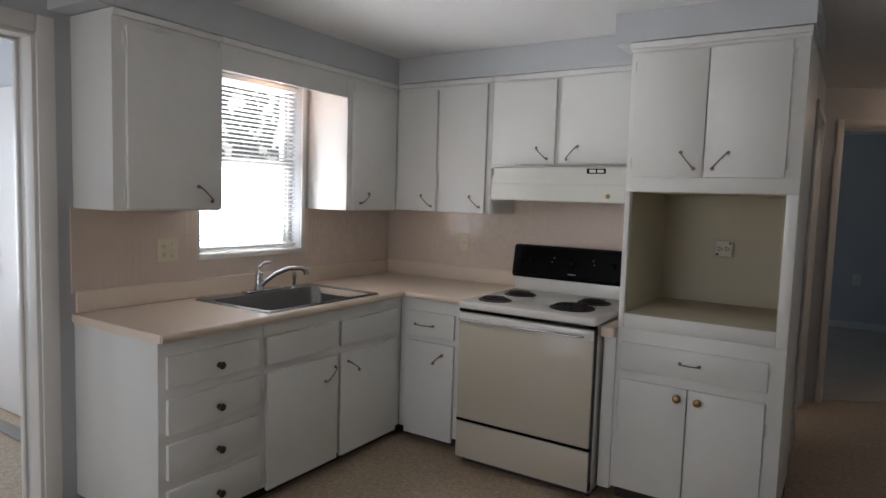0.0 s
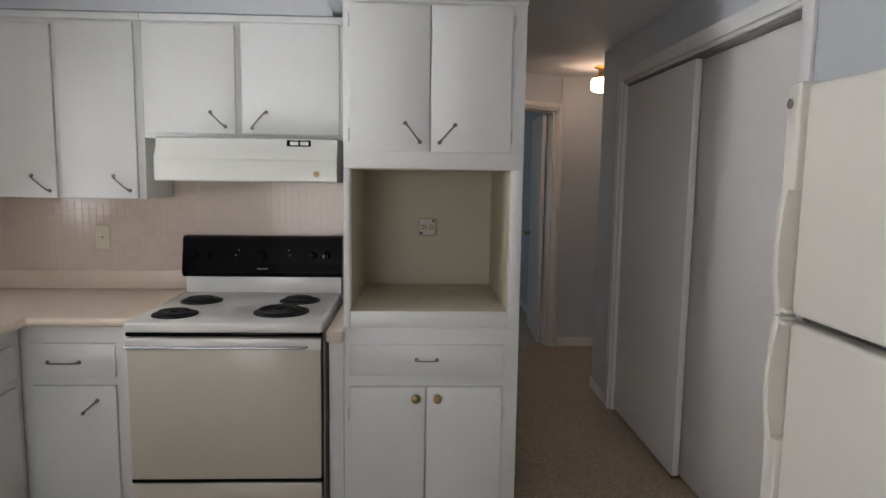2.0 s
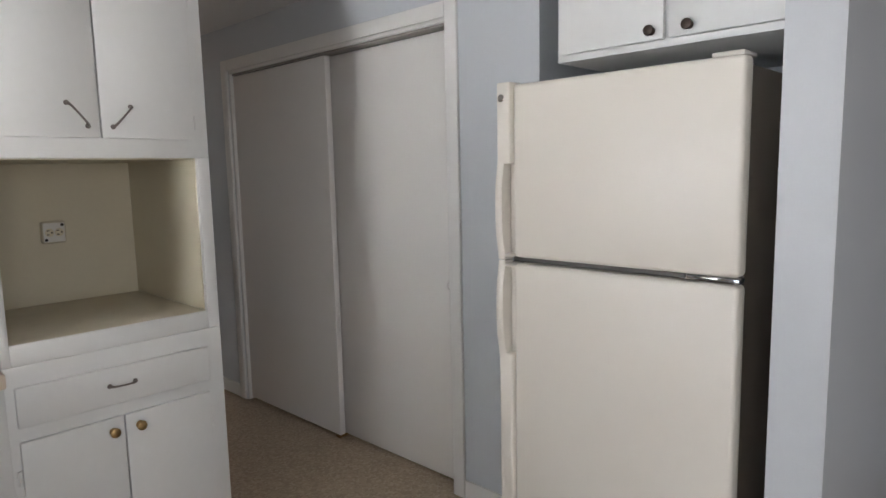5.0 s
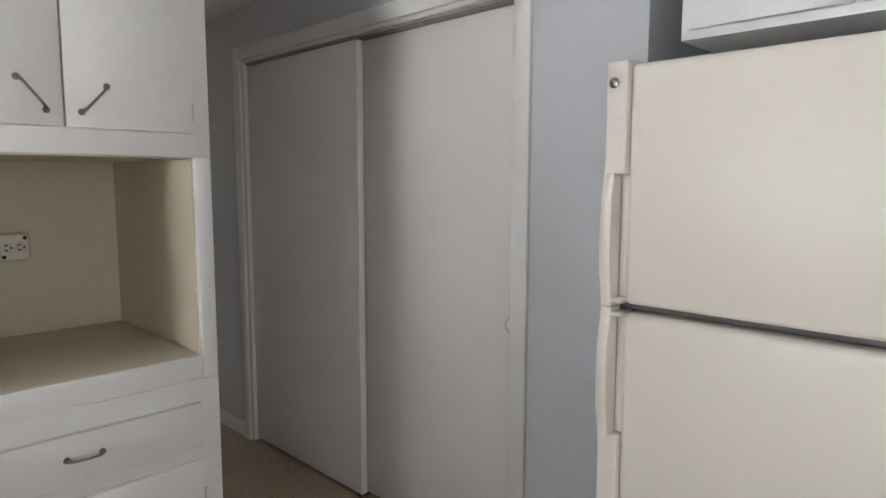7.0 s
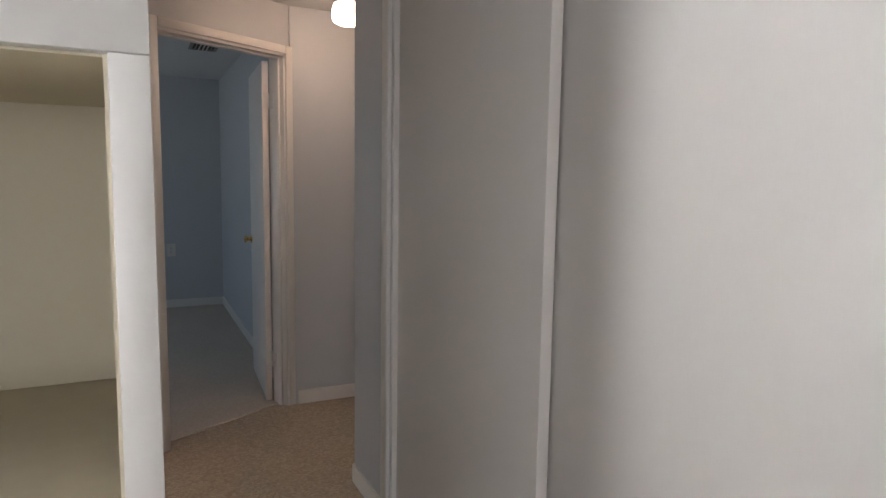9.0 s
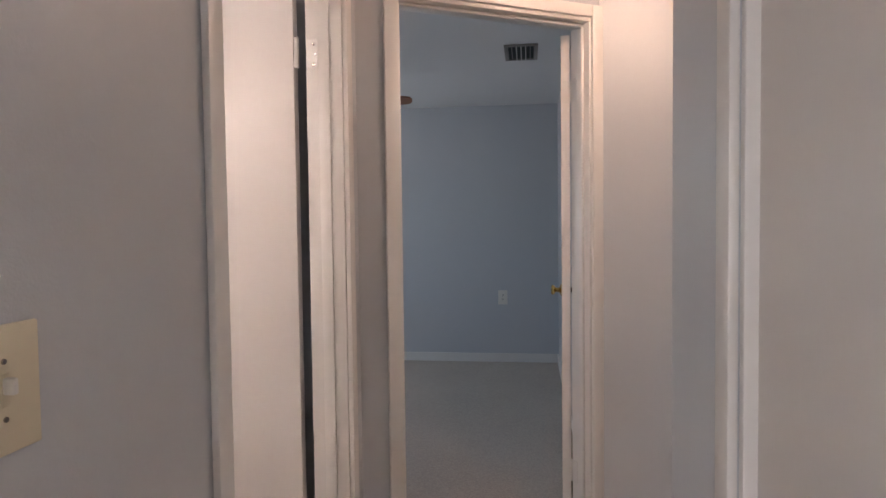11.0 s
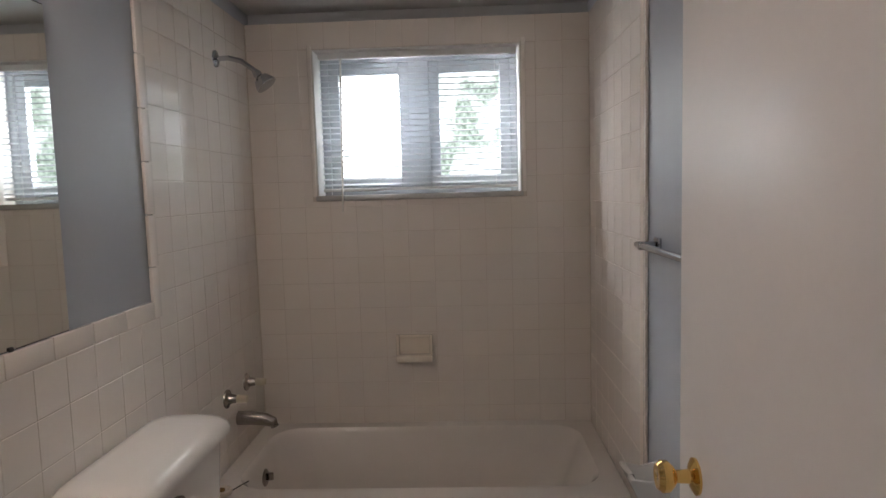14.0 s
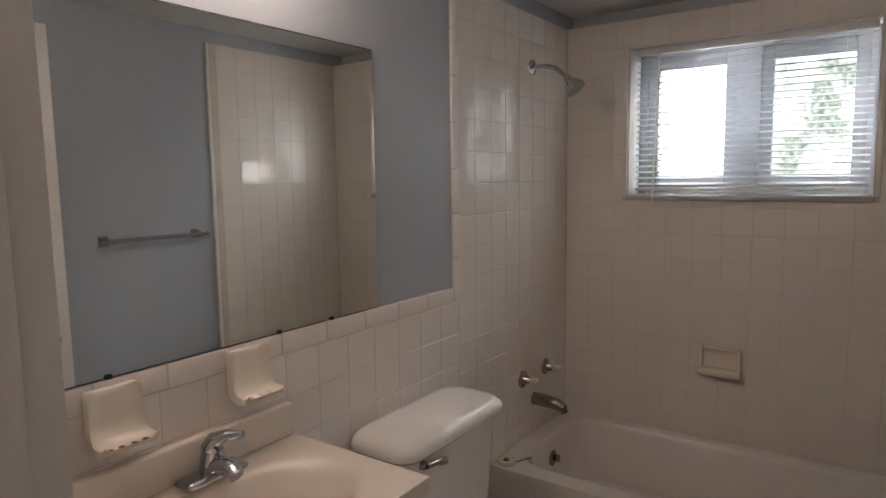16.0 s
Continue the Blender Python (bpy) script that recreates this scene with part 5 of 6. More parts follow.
for x in (0.515, 0.30):
    tp = thing("tub_tap", (x, 0.262, 0.611), "tarnished chrome tub tap flange with a bare stem", "tap", "tub taps")
    part("flange", lathe(bmesh.new(), [(0, 0.036), (0.005, 0.035), (0.012, 0.02), (0.04, 0.014)], (x, 0.2625, 0.611), (0, 1, 0), 20), DCHROME, tp)
    part("stem", lathe(bmesh.new(), [(0.041, 0.0155), (0.06, 0.0155), (0.078, 0.014), (0.082, 0.0)], (x, 0.2625, 0.611), (0, 1, 0), 16), CABIN, tp, "bare pale stem without its handle")
sp = thing("tub_spout", (0.41, 0.262, 0.495), "tarnished chrome tub spout", "spout")
part("spout", tube(bmesh.new(), [(0.41, 0.2625, 0.498), (0.41, 0.31, 0.498), (0.41, 0.37, 0.492), (0.41, 0.40, 0.48), (0.41, 0.408, 0.462)], [0.028, 0.027, 0.025, 0.022, 0.018], 14), DCHROME, sp)


def dish(name, f, u, z, w, label, width=0.105, height=0.115, depth=0.075, holes=False):
    """A glazed ceramic dish: a round-cornered back plate that sweeps out into a flared tray."""
    ob = thing(name, f.p(u, z, w), label, "soap dish", "ceramic wall fittings")
    path = [(0.50, 0.010), (0.485, 0.013), (0.40, 0.014), (0.15, 0.014), (-0.10, 0.015), (-0.26, 0.020), (-0.37, 0.032), (-0.42, 0.048), (-0.42, 0.064), (-0.385, depth - 0.002), (-0.36, depth)]
    scale = [0.88, 0.95, 1.0, 1.0, 1.0, 1.02, 1.06, 1.09, 1.10, 1.06, 1.0]
    across = [-1.0, -0.93, -0.82, -0.4, 0.0, 0.4, 0.82, 0.93, 1.0]
    bm = bmesh.new()
    front, back = [], []
    for (dz, dw), k in zip(path, scale):
        rim = [0.008 if abs(a) > 0.95 else 0.006 if abs(a) > 0.9 else 0.0 for a in across]
        out = min(1.0, max(0.0, (dw - 0.014) / 0.03))
        front.append([bm.verts.new(f.p(u + a * width / 2 * k, z + dz * height + r * out, w + dw + r * (1 - out))) for a, r in zip(across, rim)])
        back.append([bm.verts.new(f.p(u + a * width / 2 * k, z + dz * height - 0.010 * out, w + (dw - 0.012) * out)) for a in across])
    n, m = len(path), len(across)
    for i_ in range(n - 1):
        for k in range(m - 1):
            bm.faces.new((front[i_][k], front[i_][k + 1], front[i_ + 1][k + 1], front[i_ + 1][k]))
            bm.faces.new((back[i_][k + 1], back[i_][k], back[i_ + 1][k], back[i_ + 1][k + 1]))
        bm.faces.new((front[i_][0], front[i_ + 1][0], back[i_ + 1][0], back[i_][0]))
        bm.faces.new((front[i_ + 1][-1], front[i_][-1], back[i_][-1], back[i_ + 1][-1]))
    for k in range(m - 1):
        bm.faces.new((front[0][k + 1], front[0][k], back[0][k], back[0][k + 1]))
        bm.faces.new((front[-1][k], front[-1][k + 1], back[-1][k + 1], back[-1][k]))
    body = part("dish", bm, SOAPC, ob)
    smooth_mesh(body.data, 60)
    if holes:
        for du in (-0.034, -0.012, 0.012, 0.034):
            part("hole", lathe(bmesh.new(), [(0, 0.0062), (0.0006, 0.006)], f.p(u + du, z - 0.42 * height + 0.0004, w + 0.055), (0, 0, 1), 12), HOLE, ob, "dark brush hole")
    else:
        for du in (-0.025, 0.0, 0.025):
            part("ridge", tube(bmesh.new(), [f.p(u + du, z - 0.41 * height, w + 0.042), f.p(u + du, z - 0.412 * height, w + 0.066)], 0.0028, 6), SOAPC, ob)
    return ob


dish("toothbrush_holder", BL, 2.20, 1.005, 0.012, "cream ceramic toothbrush holder with holes on the tiles", holes=True)
dish("soap_dish", BL, 1.885, 1.008, 0.012, "cream ceramic soap dish on the tiles")

# recessed soap dish over the tub
sd = thing("soap_tray", (0.09, 0.945, 0.695), "cream ceramic soap tray set into the tub tiles", "soap dish", "ceramic wall fittings")
bm = bmesh.new()
y0, y1, z0, z1 = 0.866, 1.025, 0.636, 0.75
bm_box(bm, 0.085, 0.118, y0, y0 + 0.014, z0, z1, 0.005)
bm_box(bm, 0.085, 0.118, y1 - 0.014, y1, z0, z1, 0.005)
bm_box(bm, 0.085, 0.108, y0 + 0.014, y1 - 0.014, z1 - 0.014, z1, 0.005)
part("frame", bm, SOAPC, sd)
part("tray", box(0.085, 0.145, y0, y1, z0, z0 + 0.028, 0.008, 3), SOAPC, sd)
part("back", box(0.083, 0.093, y0 + 0.01, y1 - 0.01, z0 + 0.01, z1 - 0.01), SOAPC, sd)

# toilet
toi = thing("toilet", (1.30, 0.36, 0.0), "white porcelain toilet with tank and chrome flush lever", "toilet")
bm = bmesh.new()
rims = []
for (x0, x1, y0, y1), z, rad in (((1.115, 1.545, 0.285, 0.455), 0.38, 0.04), ((1.10, 1.56, 0.282, 0.47), 0.44, 0.05), ((1.085, 1.565, 0.28, 0.482), 0.705, 0.05)):
    ring = []
    for cx, cy, a0 in ((x1 - rad, y1 - rad, 0), (x0 + rad, y1 - rad, 90), (x0 + rad, y0 + rad, 180), (x1 - rad, y0 + rad, 270)):
        for k in range(7):
            a = radians(a0 + k * 15)
            ring.append(bm.verts.new((cx + rad * math.cos(a), cy + rad * math.sin(a), z)))
    rims.append(ring)
for a, b in zip(rims, rims[1:]):
    for k in range(len(a)):
        bm.faces.new((a[k], a[(k + 1) % len(a)], b[(k + 1) % len(a)], b[k]))
bm.faces.new(rims[0][::-1])
bm.faces.new(rims[-1])
part("tank", bm, PORC, toi)
bm = bmesh.new()
rims = []
for (x0, x1, y0, y1), z, rad in (((1.07, 1.58, 0.274, 0.496), 0.7055, 0.055), ((1.06, 1.59, 0.272, 0.506), 0.715, 0.06), ((1.06, 1.59, 0.272, 0.506), 0.728, 0.06), ((1.066, 1.584, 0.276, 0.500), 0.742, 0.062), ((1.08, 1.57, 0.285, 0.486), 0.754, 0.062), ((1.10, 1.55, 0.298, 0.462), 0.761, 0.06), ((1.14, 1.51, 0.315, 0.43), 0.764, 0.05)):
    ring = []
    for cx, cy, a0 in ((x1 - rad, y1 - rad, 0), (x0 + rad, y1 - rad, 90), (x0 + rad, y0 + rad, 180), (x1 - rad, y0 + rad, 270)):
        for k in range(7):
            a = radians(a0 + k * 15)
            ring.append(bm.verts.new((cx + rad * math.cos(a), cy + rad * math.sin(a), z)))
    rims.append(ring)
for a, b in zip(rims, rims[1:]):
    for k in range(len(a)):
        bm.faces.new((a[k], a[(k + 1) % len(a)], b[(k + 1) % len(a)], b[k]))
bm.faces.new(rims[0][::-1])
bm.faces.new(rims[-1])
part("tank_lid", bm, PORC, toi)
bm = lathe(bmesh.new(), [(0, 0.014), (0.01, 0.013), (0.018, 0.008)], (1.50, 0.4805, 0.683), (0, 1, 0), 14)
tube(bm, [(1.50, 0.497, 0.683), (1.46, 0.501, 0.68), (1.43, 0.501, 0.672), (1.415, 0.50, 0.668)], [0.009, 0.009, 0.012, 0.01], 10)
part("flush_lever", bm, DCHROME, toi, "chrome flush lever")
bm = bmesh.new()
rims = []
for (rx, ry, cy), z in (((0.11, 0.16, 0.66), 0.0), ((0.10, 0.15, 0.66), 0.06), ((0.12, 0.19, 0.68), 0.25), ((0.18, 0.235, 0.69), 0.37), ((0.185, 0.24, 0.69), 0.395), ((0.14, 0.19, 0.70), 0.395), ((0.10, 0.14, 0.70), 0.25)):
    rims.append([bm.verts.new((1.31 + rx * math.cos(radians(15 * k)), cy + ry * math.sin(radians(15 * k)), z)) for k in range(24)])
for a, b in zip(rims, rims[1:]):
    for k in range(24):
        bm.faces.new((a[k], a[(k + 1) % 24], b[(k + 1) % 24], b[k]))
bm.faces.new(rims[0][::-1])
bm.faces.new(rims[-1])
part("bowl", bm, PORC, toi)
bm = lathe(bmesh.new(), [(0, 0.19), (0.012, 0.195), (0.022, 0.19), (0.026, 0.15), (0.027, 0.0)], (1.31, 0.69, 0.396), (0, 0, 1), 28)
bmesh.ops.scale(bm, vec=(1, 1.22, 1), space=Matrix.Translation((-1.31, -0.69, 0)), verts=bm.verts)
part("seat_lid", bm, PORC, toi)

# vanity
van = thing("vanity", (2.17, 0.46, 0.0), "white vanity cabinet with cream cultured-marble basin top", "vanity")
VX0, VX1, VY1, VZ = 1.772, 2.496, 0.71, 0.82
bm = box(VX0 + 0.025, VX1, 0.265, VY1 - 0.03, 0.08, 0.66)
bm_box(bm, VX0 + 0.025, VX1, VY1 - 0.045, VY1 - 0.03, 0.66, VZ - 0.03)
bm_box(bm, VX0 + 0.025, VX0 + 0.04, 0.265, VY1 - 0.045, 0.66, VZ - 0.03)
part("cabinet", bm, CAB, van, shade=False)
for a, b in ((VX0 + 0.045, 2.135), (2.145, VX1 - 0.02)):
    part("door", box(a, b, VY1 - 0.0295, VY1 - 0.012, 0.12, 0.76, 0.005), CAB, van)
part("toe_kick", box(VX0 + 0.04, VX1, 0.265, VY1 - 0.08, 0.007, 0.0795), DARK, van)
bm = bmesh.new()
# top slab with an oval basin sunk in
NX, NY = 44, 36
grid = [[None] * (NY + 1) for _ in range(NX + 1)]
bcx, bcy, bra, brb = 2.06, 0.505, 0.215, 0.15
for i in range(NX + 1):
    for j in range(NY + 1):
        x = VX0 + (VX1 - VX0) * i / NX
        y = 0.264 + (VY1 - 0.264) * j / NY
        d_ = math.hypot((x - bcx) / bra, (y - bcy) / brb)
        z = VZ
        if d_ < 1:
            z = VZ - 0.012 - 0.115 * (1 - d_ ** 2.4)
        elif d_ < 1.1:
            z = VZ - 0.012 * (1.1 - d_) / 0.1
        e = min(x - VX0, VY1 - y)
        if e < 0.016:
            z += 0.004
        grid[i][j] = bm.verts.new((x, y, z))
for i in range(NX):
    for j in range(NY):
        bm.faces.new((grid[i][j], grid[i + 1][j], grid[i + 1][j + 1], grid[i][j + 1]))
edge = [grid[i][0] for i in range(NX + 1)] + [grid[NX][j] for j in range(1, NY + 1)] + [grid[i][NY] for i in range(NX - 1, -1, -1)] + [grid[0][j] for j in range(NY - 1, 0, -1)]
low = [bm.verts.new((v.co.x, v.co.y, VZ - 0.028)) for v in edge]
for k in range(len(edge)):
    n = (k + 1) % len(edge)
    bm.faces.new((edge[k], low[k], low[n], edge[n]))
part("basin_top", bm, MARBLE, van, "cream cultured-marble top with oval basin")
part("backsplash", box(VX0, VX1, 0.2635, 0.29, VZ + 0.001, VZ + 0.085, 0.006, 3), MARBLE, van)
ft = thing("basin_tap", (2.03, 0.325, VZ), "chrome single-lever basin tap", "tap")
part("base", box(1.955, 2.105, 0.295, 0.355, VZ + 0.0015, VZ + 0.022, 0.012, 3), CHROME, ft)
part("body", lathe(bmesh.new(), [(0, 0.027), (0.03, 0.025), (0.05, 0.022), (0.06, 0.01)], (2.03, 0.325, VZ + 0.02), (0, 0.12, 1), 18), CHROME, ft)
part("spout", tube(bmesh.new(), [(2.03, 0.33, VZ + 0.03), (2.035, 0.37, VZ + 0.045), (2.04, 0.405, VZ + 0.047), (2.04, 0.422, VZ + 0.036)], [0.021, 0.019, 0.018, 0.016], 14), CHROME, ft)
part("lever", tube(bmesh.new(), [(2.03, 0.325, VZ + 0.07), (2.028, 0.335, VZ + 0.09), (2.015, 0.365, VZ + 0.102), (2.0, 0.395, VZ + 0.105)], [0.022, 0.017, 0.012, 0.009], 12), CHROME, ft)

# towel rail and paper holder on the wall behind the door
rail = thing("towel_rail", (1.25, 1.727, 1.2), "chrome towel rail on the blue-grey wall", "towel rail")
for u in (1.03, 1.46):
    part("bracket", BR.box(u - 0.022, u + 0.022, 1.183, 1.227, 0.0005, 0.012, 0.004), CHROME, rail)
    part("post", BR.box(u - 0.013, u + 0.013, 1.193, 1.217, 0.0125, 0.062, 0.005), CHROME, rail)
part("bar", tube(bmesh.new(), [(0.99, 1.727 - 0.052, 1.205), (1.50, 1.727 - 0.052, 1.205)], 0.0095, 12), CHROME, rail)
ph = thing("tumbler_holder", (1.08, 1.727, 0.5), "white ceramic open-topped holder on the blue-grey wall", "holder")
bm = bmesh.new()
rims = []
for hw, d0, d1, z in ((0.034, 0.0008, 0.050, 0.43), (0.042, 0.0008, 0.068, 0.475), (0.052, 0.0008, 0.092, 0.525), (0.064, 0.0008, 0.112, 0.567), (0.063, 0.003, 0.109, 0.573), (0.054, 0.013, 0.097, 0.573), (0.049, 0.015, 0.088, 0.556), (0.040, 0.015, 0.068, 0.50)):
    ring = []
    for a, b in ((-1, 0), (-0.5, 0.0), (0.0, 0.0), (0.5, 0.0), (1, 0), (1, 0.5), (1, 1), (0.5, 1), (0, 1), (-0.5, 1), (-1, 1), (-1, 0.5)):
        sag = 0.88 if (b == 0.5 or (b == 1 and a == 0)) and z > 0.5 else 1.0
        ring.append(bm.verts.new(BR.p(1.08 + a * hw * (sag if b == 0.5 else 1), z - (0.010 if sag < 1 else 0), d0 + (d1 - d0) * b * (sag if b == 1 else 1))))
    rims.append(ring)
for a, b in zip(rims, rims[1:]):
    for k in range(12):
        bm.faces.new((a[k], a[(k + 1) % 12], b[(k + 1) % 12], b[k]))
bm.faces.new(rims[0][::-1])
bm.faces.new(rims[-1])
part("cup", bm, PORC, ph)

# ---------------------------------------------------------------- utility room glimpsed through its opening
ud = thing("door_3", (-1.7, -1.83, 0), "white utility door with brass knob and bolt", "door", kind="structure")
part("leaf", box(-1.75, -0.95, -1.84, -1.805, 0.01, 2.03, 0.003), DOORP, ud)
for z, r in ((1.02, 0.024), (0.90, 0.03)):
    part("door_knob", lathe(bmesh.new(), [(0, r), (0.006, r), (0.012, r * 0.5), (0.03, r * 0.45), (0.04, r * 0.95), (0.055, r), (0.062, 0.0)], (-1.69, -1.84, z), (0, -1, 0), 18), BRASS, ud, "brass door hardware")
mat_ = thing("door_mat", (-1.2, -2.1, 0.002), "thin blue-grey threshold strip on the utility floor", "threshold")
part("strip", box(-1.8, -0.6, -2.02, -1.93, 0.0025, 0.014, 0.004), VENTM, mat_)

# ---------------------------------------------------------------- tiles, last


def tile_mesh(name, f, tw, th, thick, mat):
    """One glazed tile with pillowed edges, centred on its own origin."""
    bm = bmesh.new()
    a, b = tw / 2, th / 2
    e = min(tw, th) * 0.011
    o = f.p(0, 0, 0)
    r0 = [bm.verts.new(f.p(x, z, 0) - o) for x, z in ((-a, -b), (a, -b), (a, b), (-a, b))]
    r1 = [bm.verts.new(f.p(x, z, thick * 0.86) - o) for x, z in ((-a, -b), (a, -b), (a, b), (-a, b))]
    r2 = [bm.verts.new(f.p(x * (a - e) / a, z * (b - e) / b, thick) - o) for x, z in ((-a, -b), (a, -b), (a, b), (-a, b))]
    for p, q in ((r0, r1), (r1, r2)):
        for k in range(4):
            bm.faces.new((p[k], p[(k + 1) % 4], q[(k + 1) % 4], q[k]))
    bm.faces.new(r2)
    bmesh.ops.recalc_face_normals(bm, faces=bm.faces)
    me = bpy.data.meshes.new(name)
    bm.to_mesh(me)
    bm.free()
    me.materials.append(mat)
    return me


def tiled(name, f, slabs, u0, u1, z0, z1, w, size, joint, mat, grout, label, skip=lambda u, z: False, lean=0.05):
    """A bed of mortar with tiles set on it, each tile its own piece, a little out of true."""
    ob = thing(name, f.p(u0, z0, w), label, "tiles", kind="structure")
    for k, (a, b, c, d) in enumerate(slabs):
        part("mortar_bed", f.box(a, b, c, d, 0.0008, w + 0.0055), grout, ob, shade=False)
    me = tile_mesh("tile", f, size - joint, size - joint, 0.0075, mat)
    rnd = random.Random(name)
    z = z1 - size / 2
    off = base_of(ob)
    while z > z0 - size * 0.2:
        u = u0 + size / 2
        while u < u1 + 1e-6:
            if not skip(u, z):
                t_ = new("tile", me)
                t_.parent = ob
                t_.location = f.p(u, z, w - 0.001) - off
                t_.rotation_euler = (radians(rnd.uniform(-lean, lean)), radians(rnd.uniform(-lean, lean)), radians(rnd.uniform(-lean, lean)))
            u += size
        z -= size
    return ob


TS = 0.1115


def in_window(u, z):
    return BW[0] - TS * 0.55 < u < BW[1] + TS * 0.55 and BW[2] - TS * 0.5 < z < BW[3] + TS * 0.5


# window wall over the tub: bed cut round the window
HI = 2.098
tiled("tile_wall_1", BX, [(0.25, BW[0], 0.3, HI), (BW[1], 1.727, 0.3, HI), (BW[0], BW[1], 0.3, BW[2] - 0.02), (BW[0], BW[1], BW[3] + 0.001, HI)], 0.264, 1.713, 0.36, HI, 0.0825, TS, 0.0013, BTILE, BGROUT,
      "cream glazed wall tiles round the bathroom window", skip=in_window)
# cut tiles closing the field up to the window
tw1 = bpy.data.objects["tile_wall_1"]
wa, wb, wc, wd = BW[0] - 0.021, BW[1] + 0.021, BW[2] - 0.021, BW[3] + 0.021
row_z = HI - TS / 2
while row_z > 1.0:
    col_u = 0.264 + TS / 2
    while col_u < 1.713:
        if in_window(col_u, row_z):
            ta, tb, tc, td = col_u - TS / 2, col_u + TS / 2 - 0.0016, row_z - TS / 2, row_z + TS / 2 - 0.0016
            for pa, pb, pc, pd in ((ta, min(tb, wa), tc, td), (max(ta, wb), tb, tc, td), (max(ta, wa), min(tb, wb), max(tc, wd), td), (max(ta, wa), min(tb, wb), tc, min(td, wc))):
                if pb - pa > 0.004 and pd - pc > 0.004:
                    part("tile", BX.box(pa, pb, pc, pd, 0.083, 0.089), BTILE, tw1, shade=False)
        col_u += TS
    row_z -= TS
tiled("tile_wall_2", BL, [(0.084, 0.965, 0.3, HI), (0.965, 2.498, 0.01, 1.070)], 0.092, 0.965, 0.36, HI, 0.0055, TS, 0.0013, BTILE, BGROUT, "cream glazed wall tiles at the shower")
tiled("tile_wall_3", BL, [], 0.985, 2.46, 0.36, 1.020, 0.0055, TS, 0.0013, BTILE, BGROUT, "cream glazed tile wainscot behind basin and toilet")
tiled("tile_wall_4", BR, [(0.084, 0.905, 0.3, HI)], 0.092, 0.90, 0.36, HI, 0.0055, TS, 0.0013, BTILE, BGROUT, "cream glazed wall tiles at the tub end")
# bullnose strips closing the tile edges
bn = thing("tile_trim", (0.0, 0.0, 0.0), "cream bullnose trim round the tiles", "tiles", kind="structure")
for k in range(7):
    part("bullnose", BL.box(0.966, 1.011, 1.0205 + k * 0.154, min(HI, 1.173 + k * 0.154), 0.0008, 0.0128, 0.004), BTILE, bn)
for k in range(10):
    part("bullnose", BL.box(1.0125 + k * 0.1525, min(2.498, 1.1635 + k * 0.1525), 1.0215, 1.0735, 0.0008, 0.0128, 0.003), BTILE, bn)
part("bullnose", BR.box(0.906, 0.925, 0.35, HI, 0.0008, 0.012, 0.004), BTILE, bn)
part("bullnose", BX.box(BW[0] - 0.02, BW[0] - 0.002, BW[2], BW[3] + 0.02, 0.083, 0.093, 0.003), BTILE, bn)
part("bullnose", BX.box(BW[1] + 0.002, BW[1] + 0.02, BW[2], BW[3] + 0.02, 0.083, 0.093, 0.003), BTILE, bn)
# plaster reveal filling the bed thickness at the window
rv = bmesh.new()
BX.box(BW[0] - 0.001, BW[0] + 0.004, BW[2], BW[3], -0.05, 0.083, 0, rv)
BX.box(BW[1] - 0.004, BW[1] + 0.001, BW[2], BW[3], -0.05, 0.083, 0, rv)
BX.box(BW[0], BW[1], BW[3] - 0.004, BW[3] + 0.001, -0.05, 0.083, 0, rv)
structure("window_reveal", rv, TRIM, "white painted window reveal", "trim")

# kitchen backsplash: small glazed mosaic tiles
KS = 0.0345


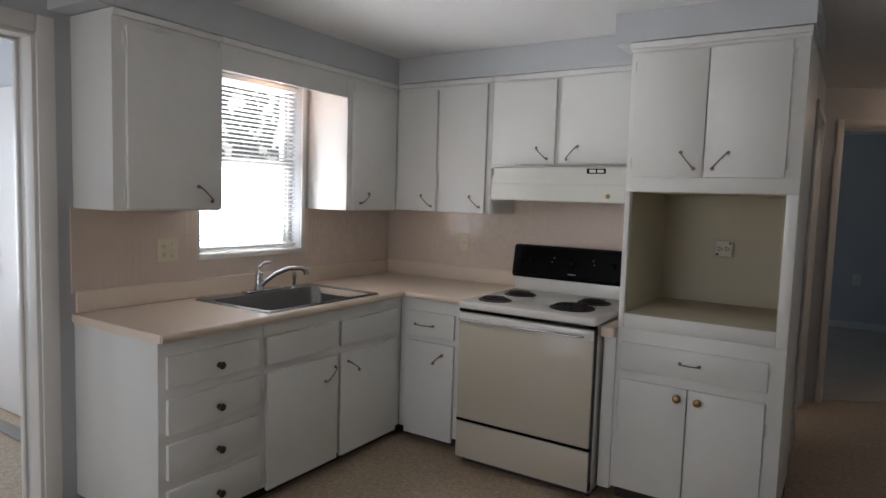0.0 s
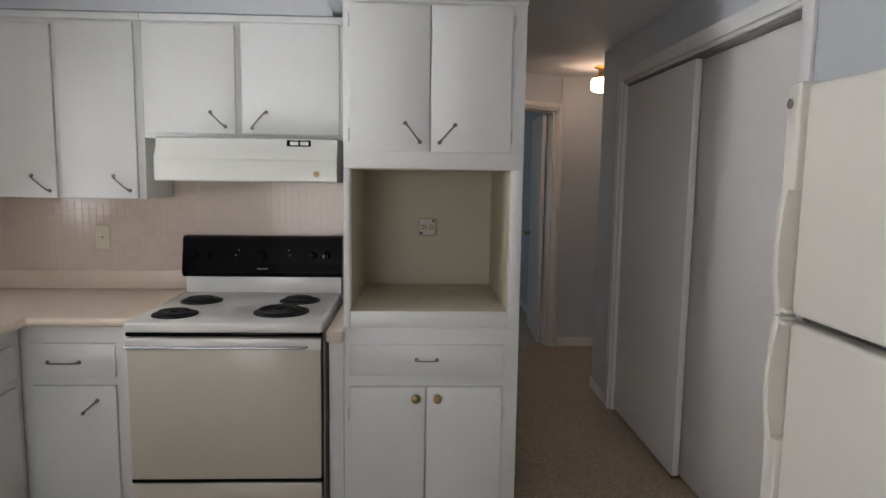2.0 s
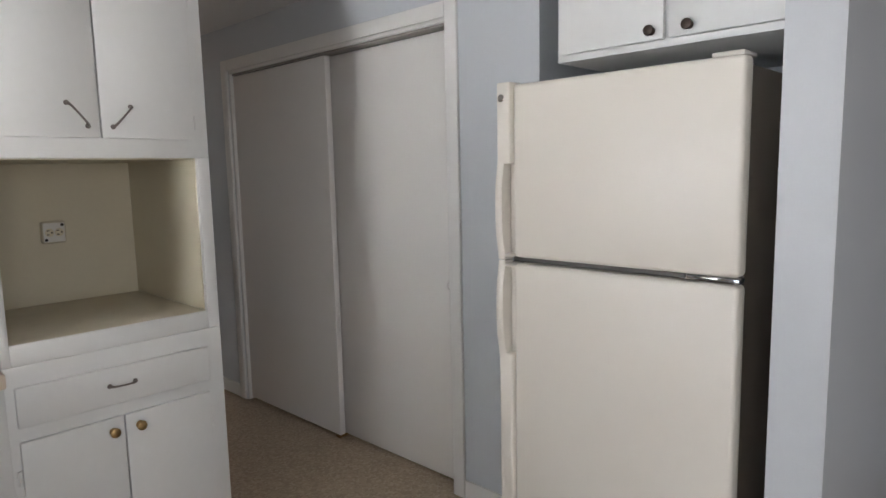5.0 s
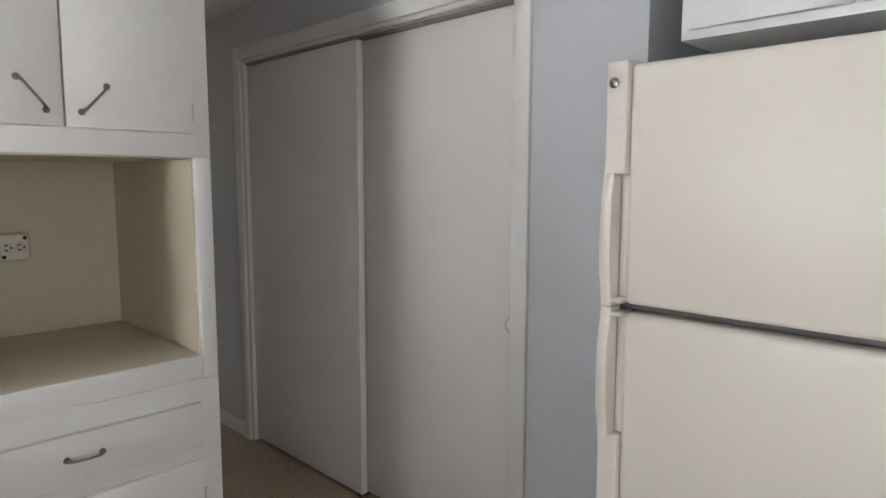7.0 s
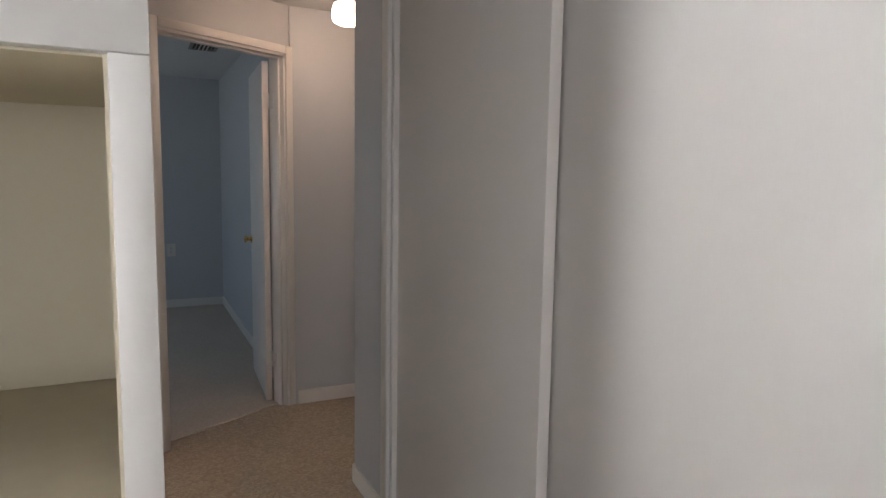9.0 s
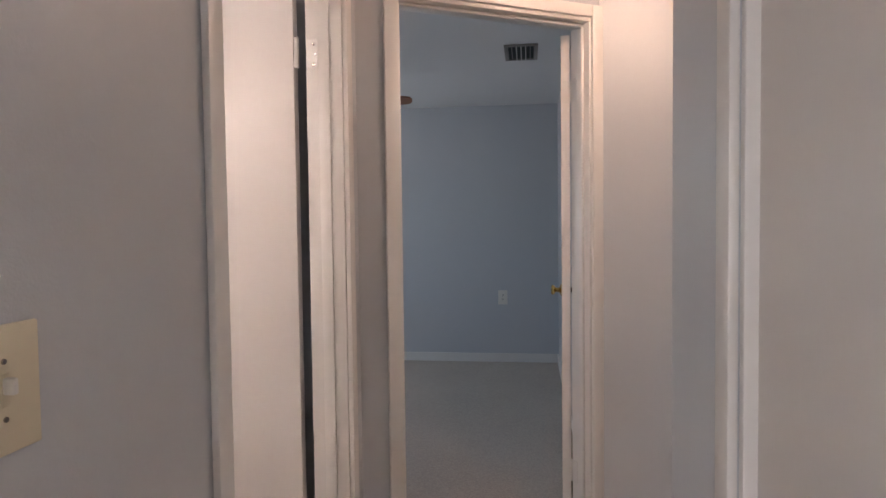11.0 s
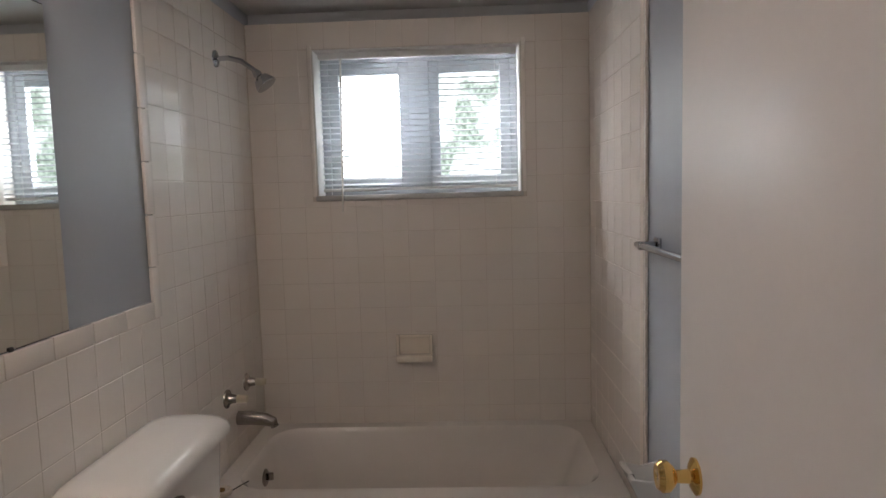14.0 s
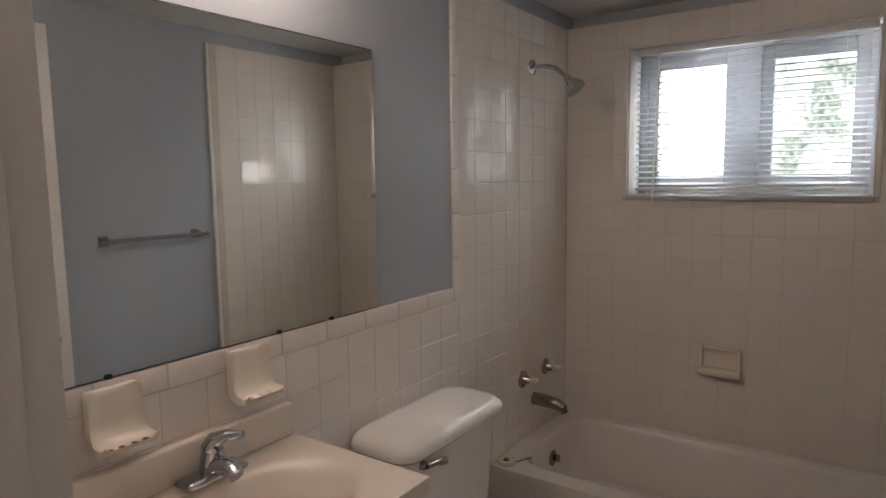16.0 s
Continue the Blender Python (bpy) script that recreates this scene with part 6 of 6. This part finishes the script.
def mosaic(name, f, u0, u1, z0, z1, label, near0, near1, skip=lambda u, z: False, beds=None, joint=0.0015):
    ob = thing(name, f.p(u0, z0, 0), label, "tiles", kind="structure")
    for a, b, c, d in beds or [(u0, u1, z0, z1)]:
        part("mortar_bed", f.box(a, b, c, d, 0.0008, 0.0085), GROUT, ob, shade=False)
    me = tile_mesh("tile", f, KS - joint, KS - joint, 0.0055, SPLASH)
    rnd = random.Random(name)
    off = base_of(ob)
    tmpl = [(v.co.copy()) for v in me.vertices]
    polys = [tuple(p.vertices) for p in me.polygons]
    verts, faces = [], []
    count = 0
    z = z1 - KS / 2
    while z > z0 + KS * 0.3:
        u = u0 + KS / 2
        while u < u1 - KS * 0.4:
            if not skip(u, z):
                e = Euler((radians(rnd.uniform(-0.1, 0.1)), radians(rnd.uniform(-0.1, 0.1)), radians(rnd.uniform(-0.1, 0.1))))
                if near0 < u < near1 and count < 300:
                    t_ = new("tile", me)
                    t_.parent = ob
                    t_.location = f.p(u, z, 0.004) - off
                    t_.rotation_euler = e
                    count += 1
                else:
                    m = Matrix.Translation(f.p(u, z, 0.004) - off) @ e.to_matrix().to_4x4()
                    k = len(verts)
                    verts += [m @ v for v in tmpl]
                    faces += [tuple(k + i for i in p) for p in polys]
            u += KS
        z -= KS
    if verts:
        me2 = bpy.data.meshes.new("tiles")
        me2.from_pydata(verts, [], faces)
        me2.materials.append(SPLASH)
        rest = new("tiles", me2)
        rest.parent = ob
        tagged(rest, "", "", "", "stuff")
    return ob


mosaic("backsplash_1", S, 0.012, 1.93, 0.985, 1.64, "beige glazed mosaic tile backsplash behind the stove", 0.4, 1.14, skip=lambda u, z: (u > 1.10 and z < 1.0) or (u < 1.0 and z > 1.36))
mosaic("backsplash_2", W, -2.235, -0.002, 0.985, 1.36, "beige glazed mosaic tile backsplash round the sink window", -0.85, -0.1, skip=lambda u, z: KW[0] - 0.02 < u < KW[1] + 0.045 and z > KW[2] - 0.04,
       joint=0.0006, beds=[(-2.235, KW[0] - 0.012, 0.985, 1.36), (KW[1] + 0.031, -0.002, 0.985, 1.36), (KW[0] - 0.012, KW[1] + 0.031, 0.985, KW[2] - 0.023)])
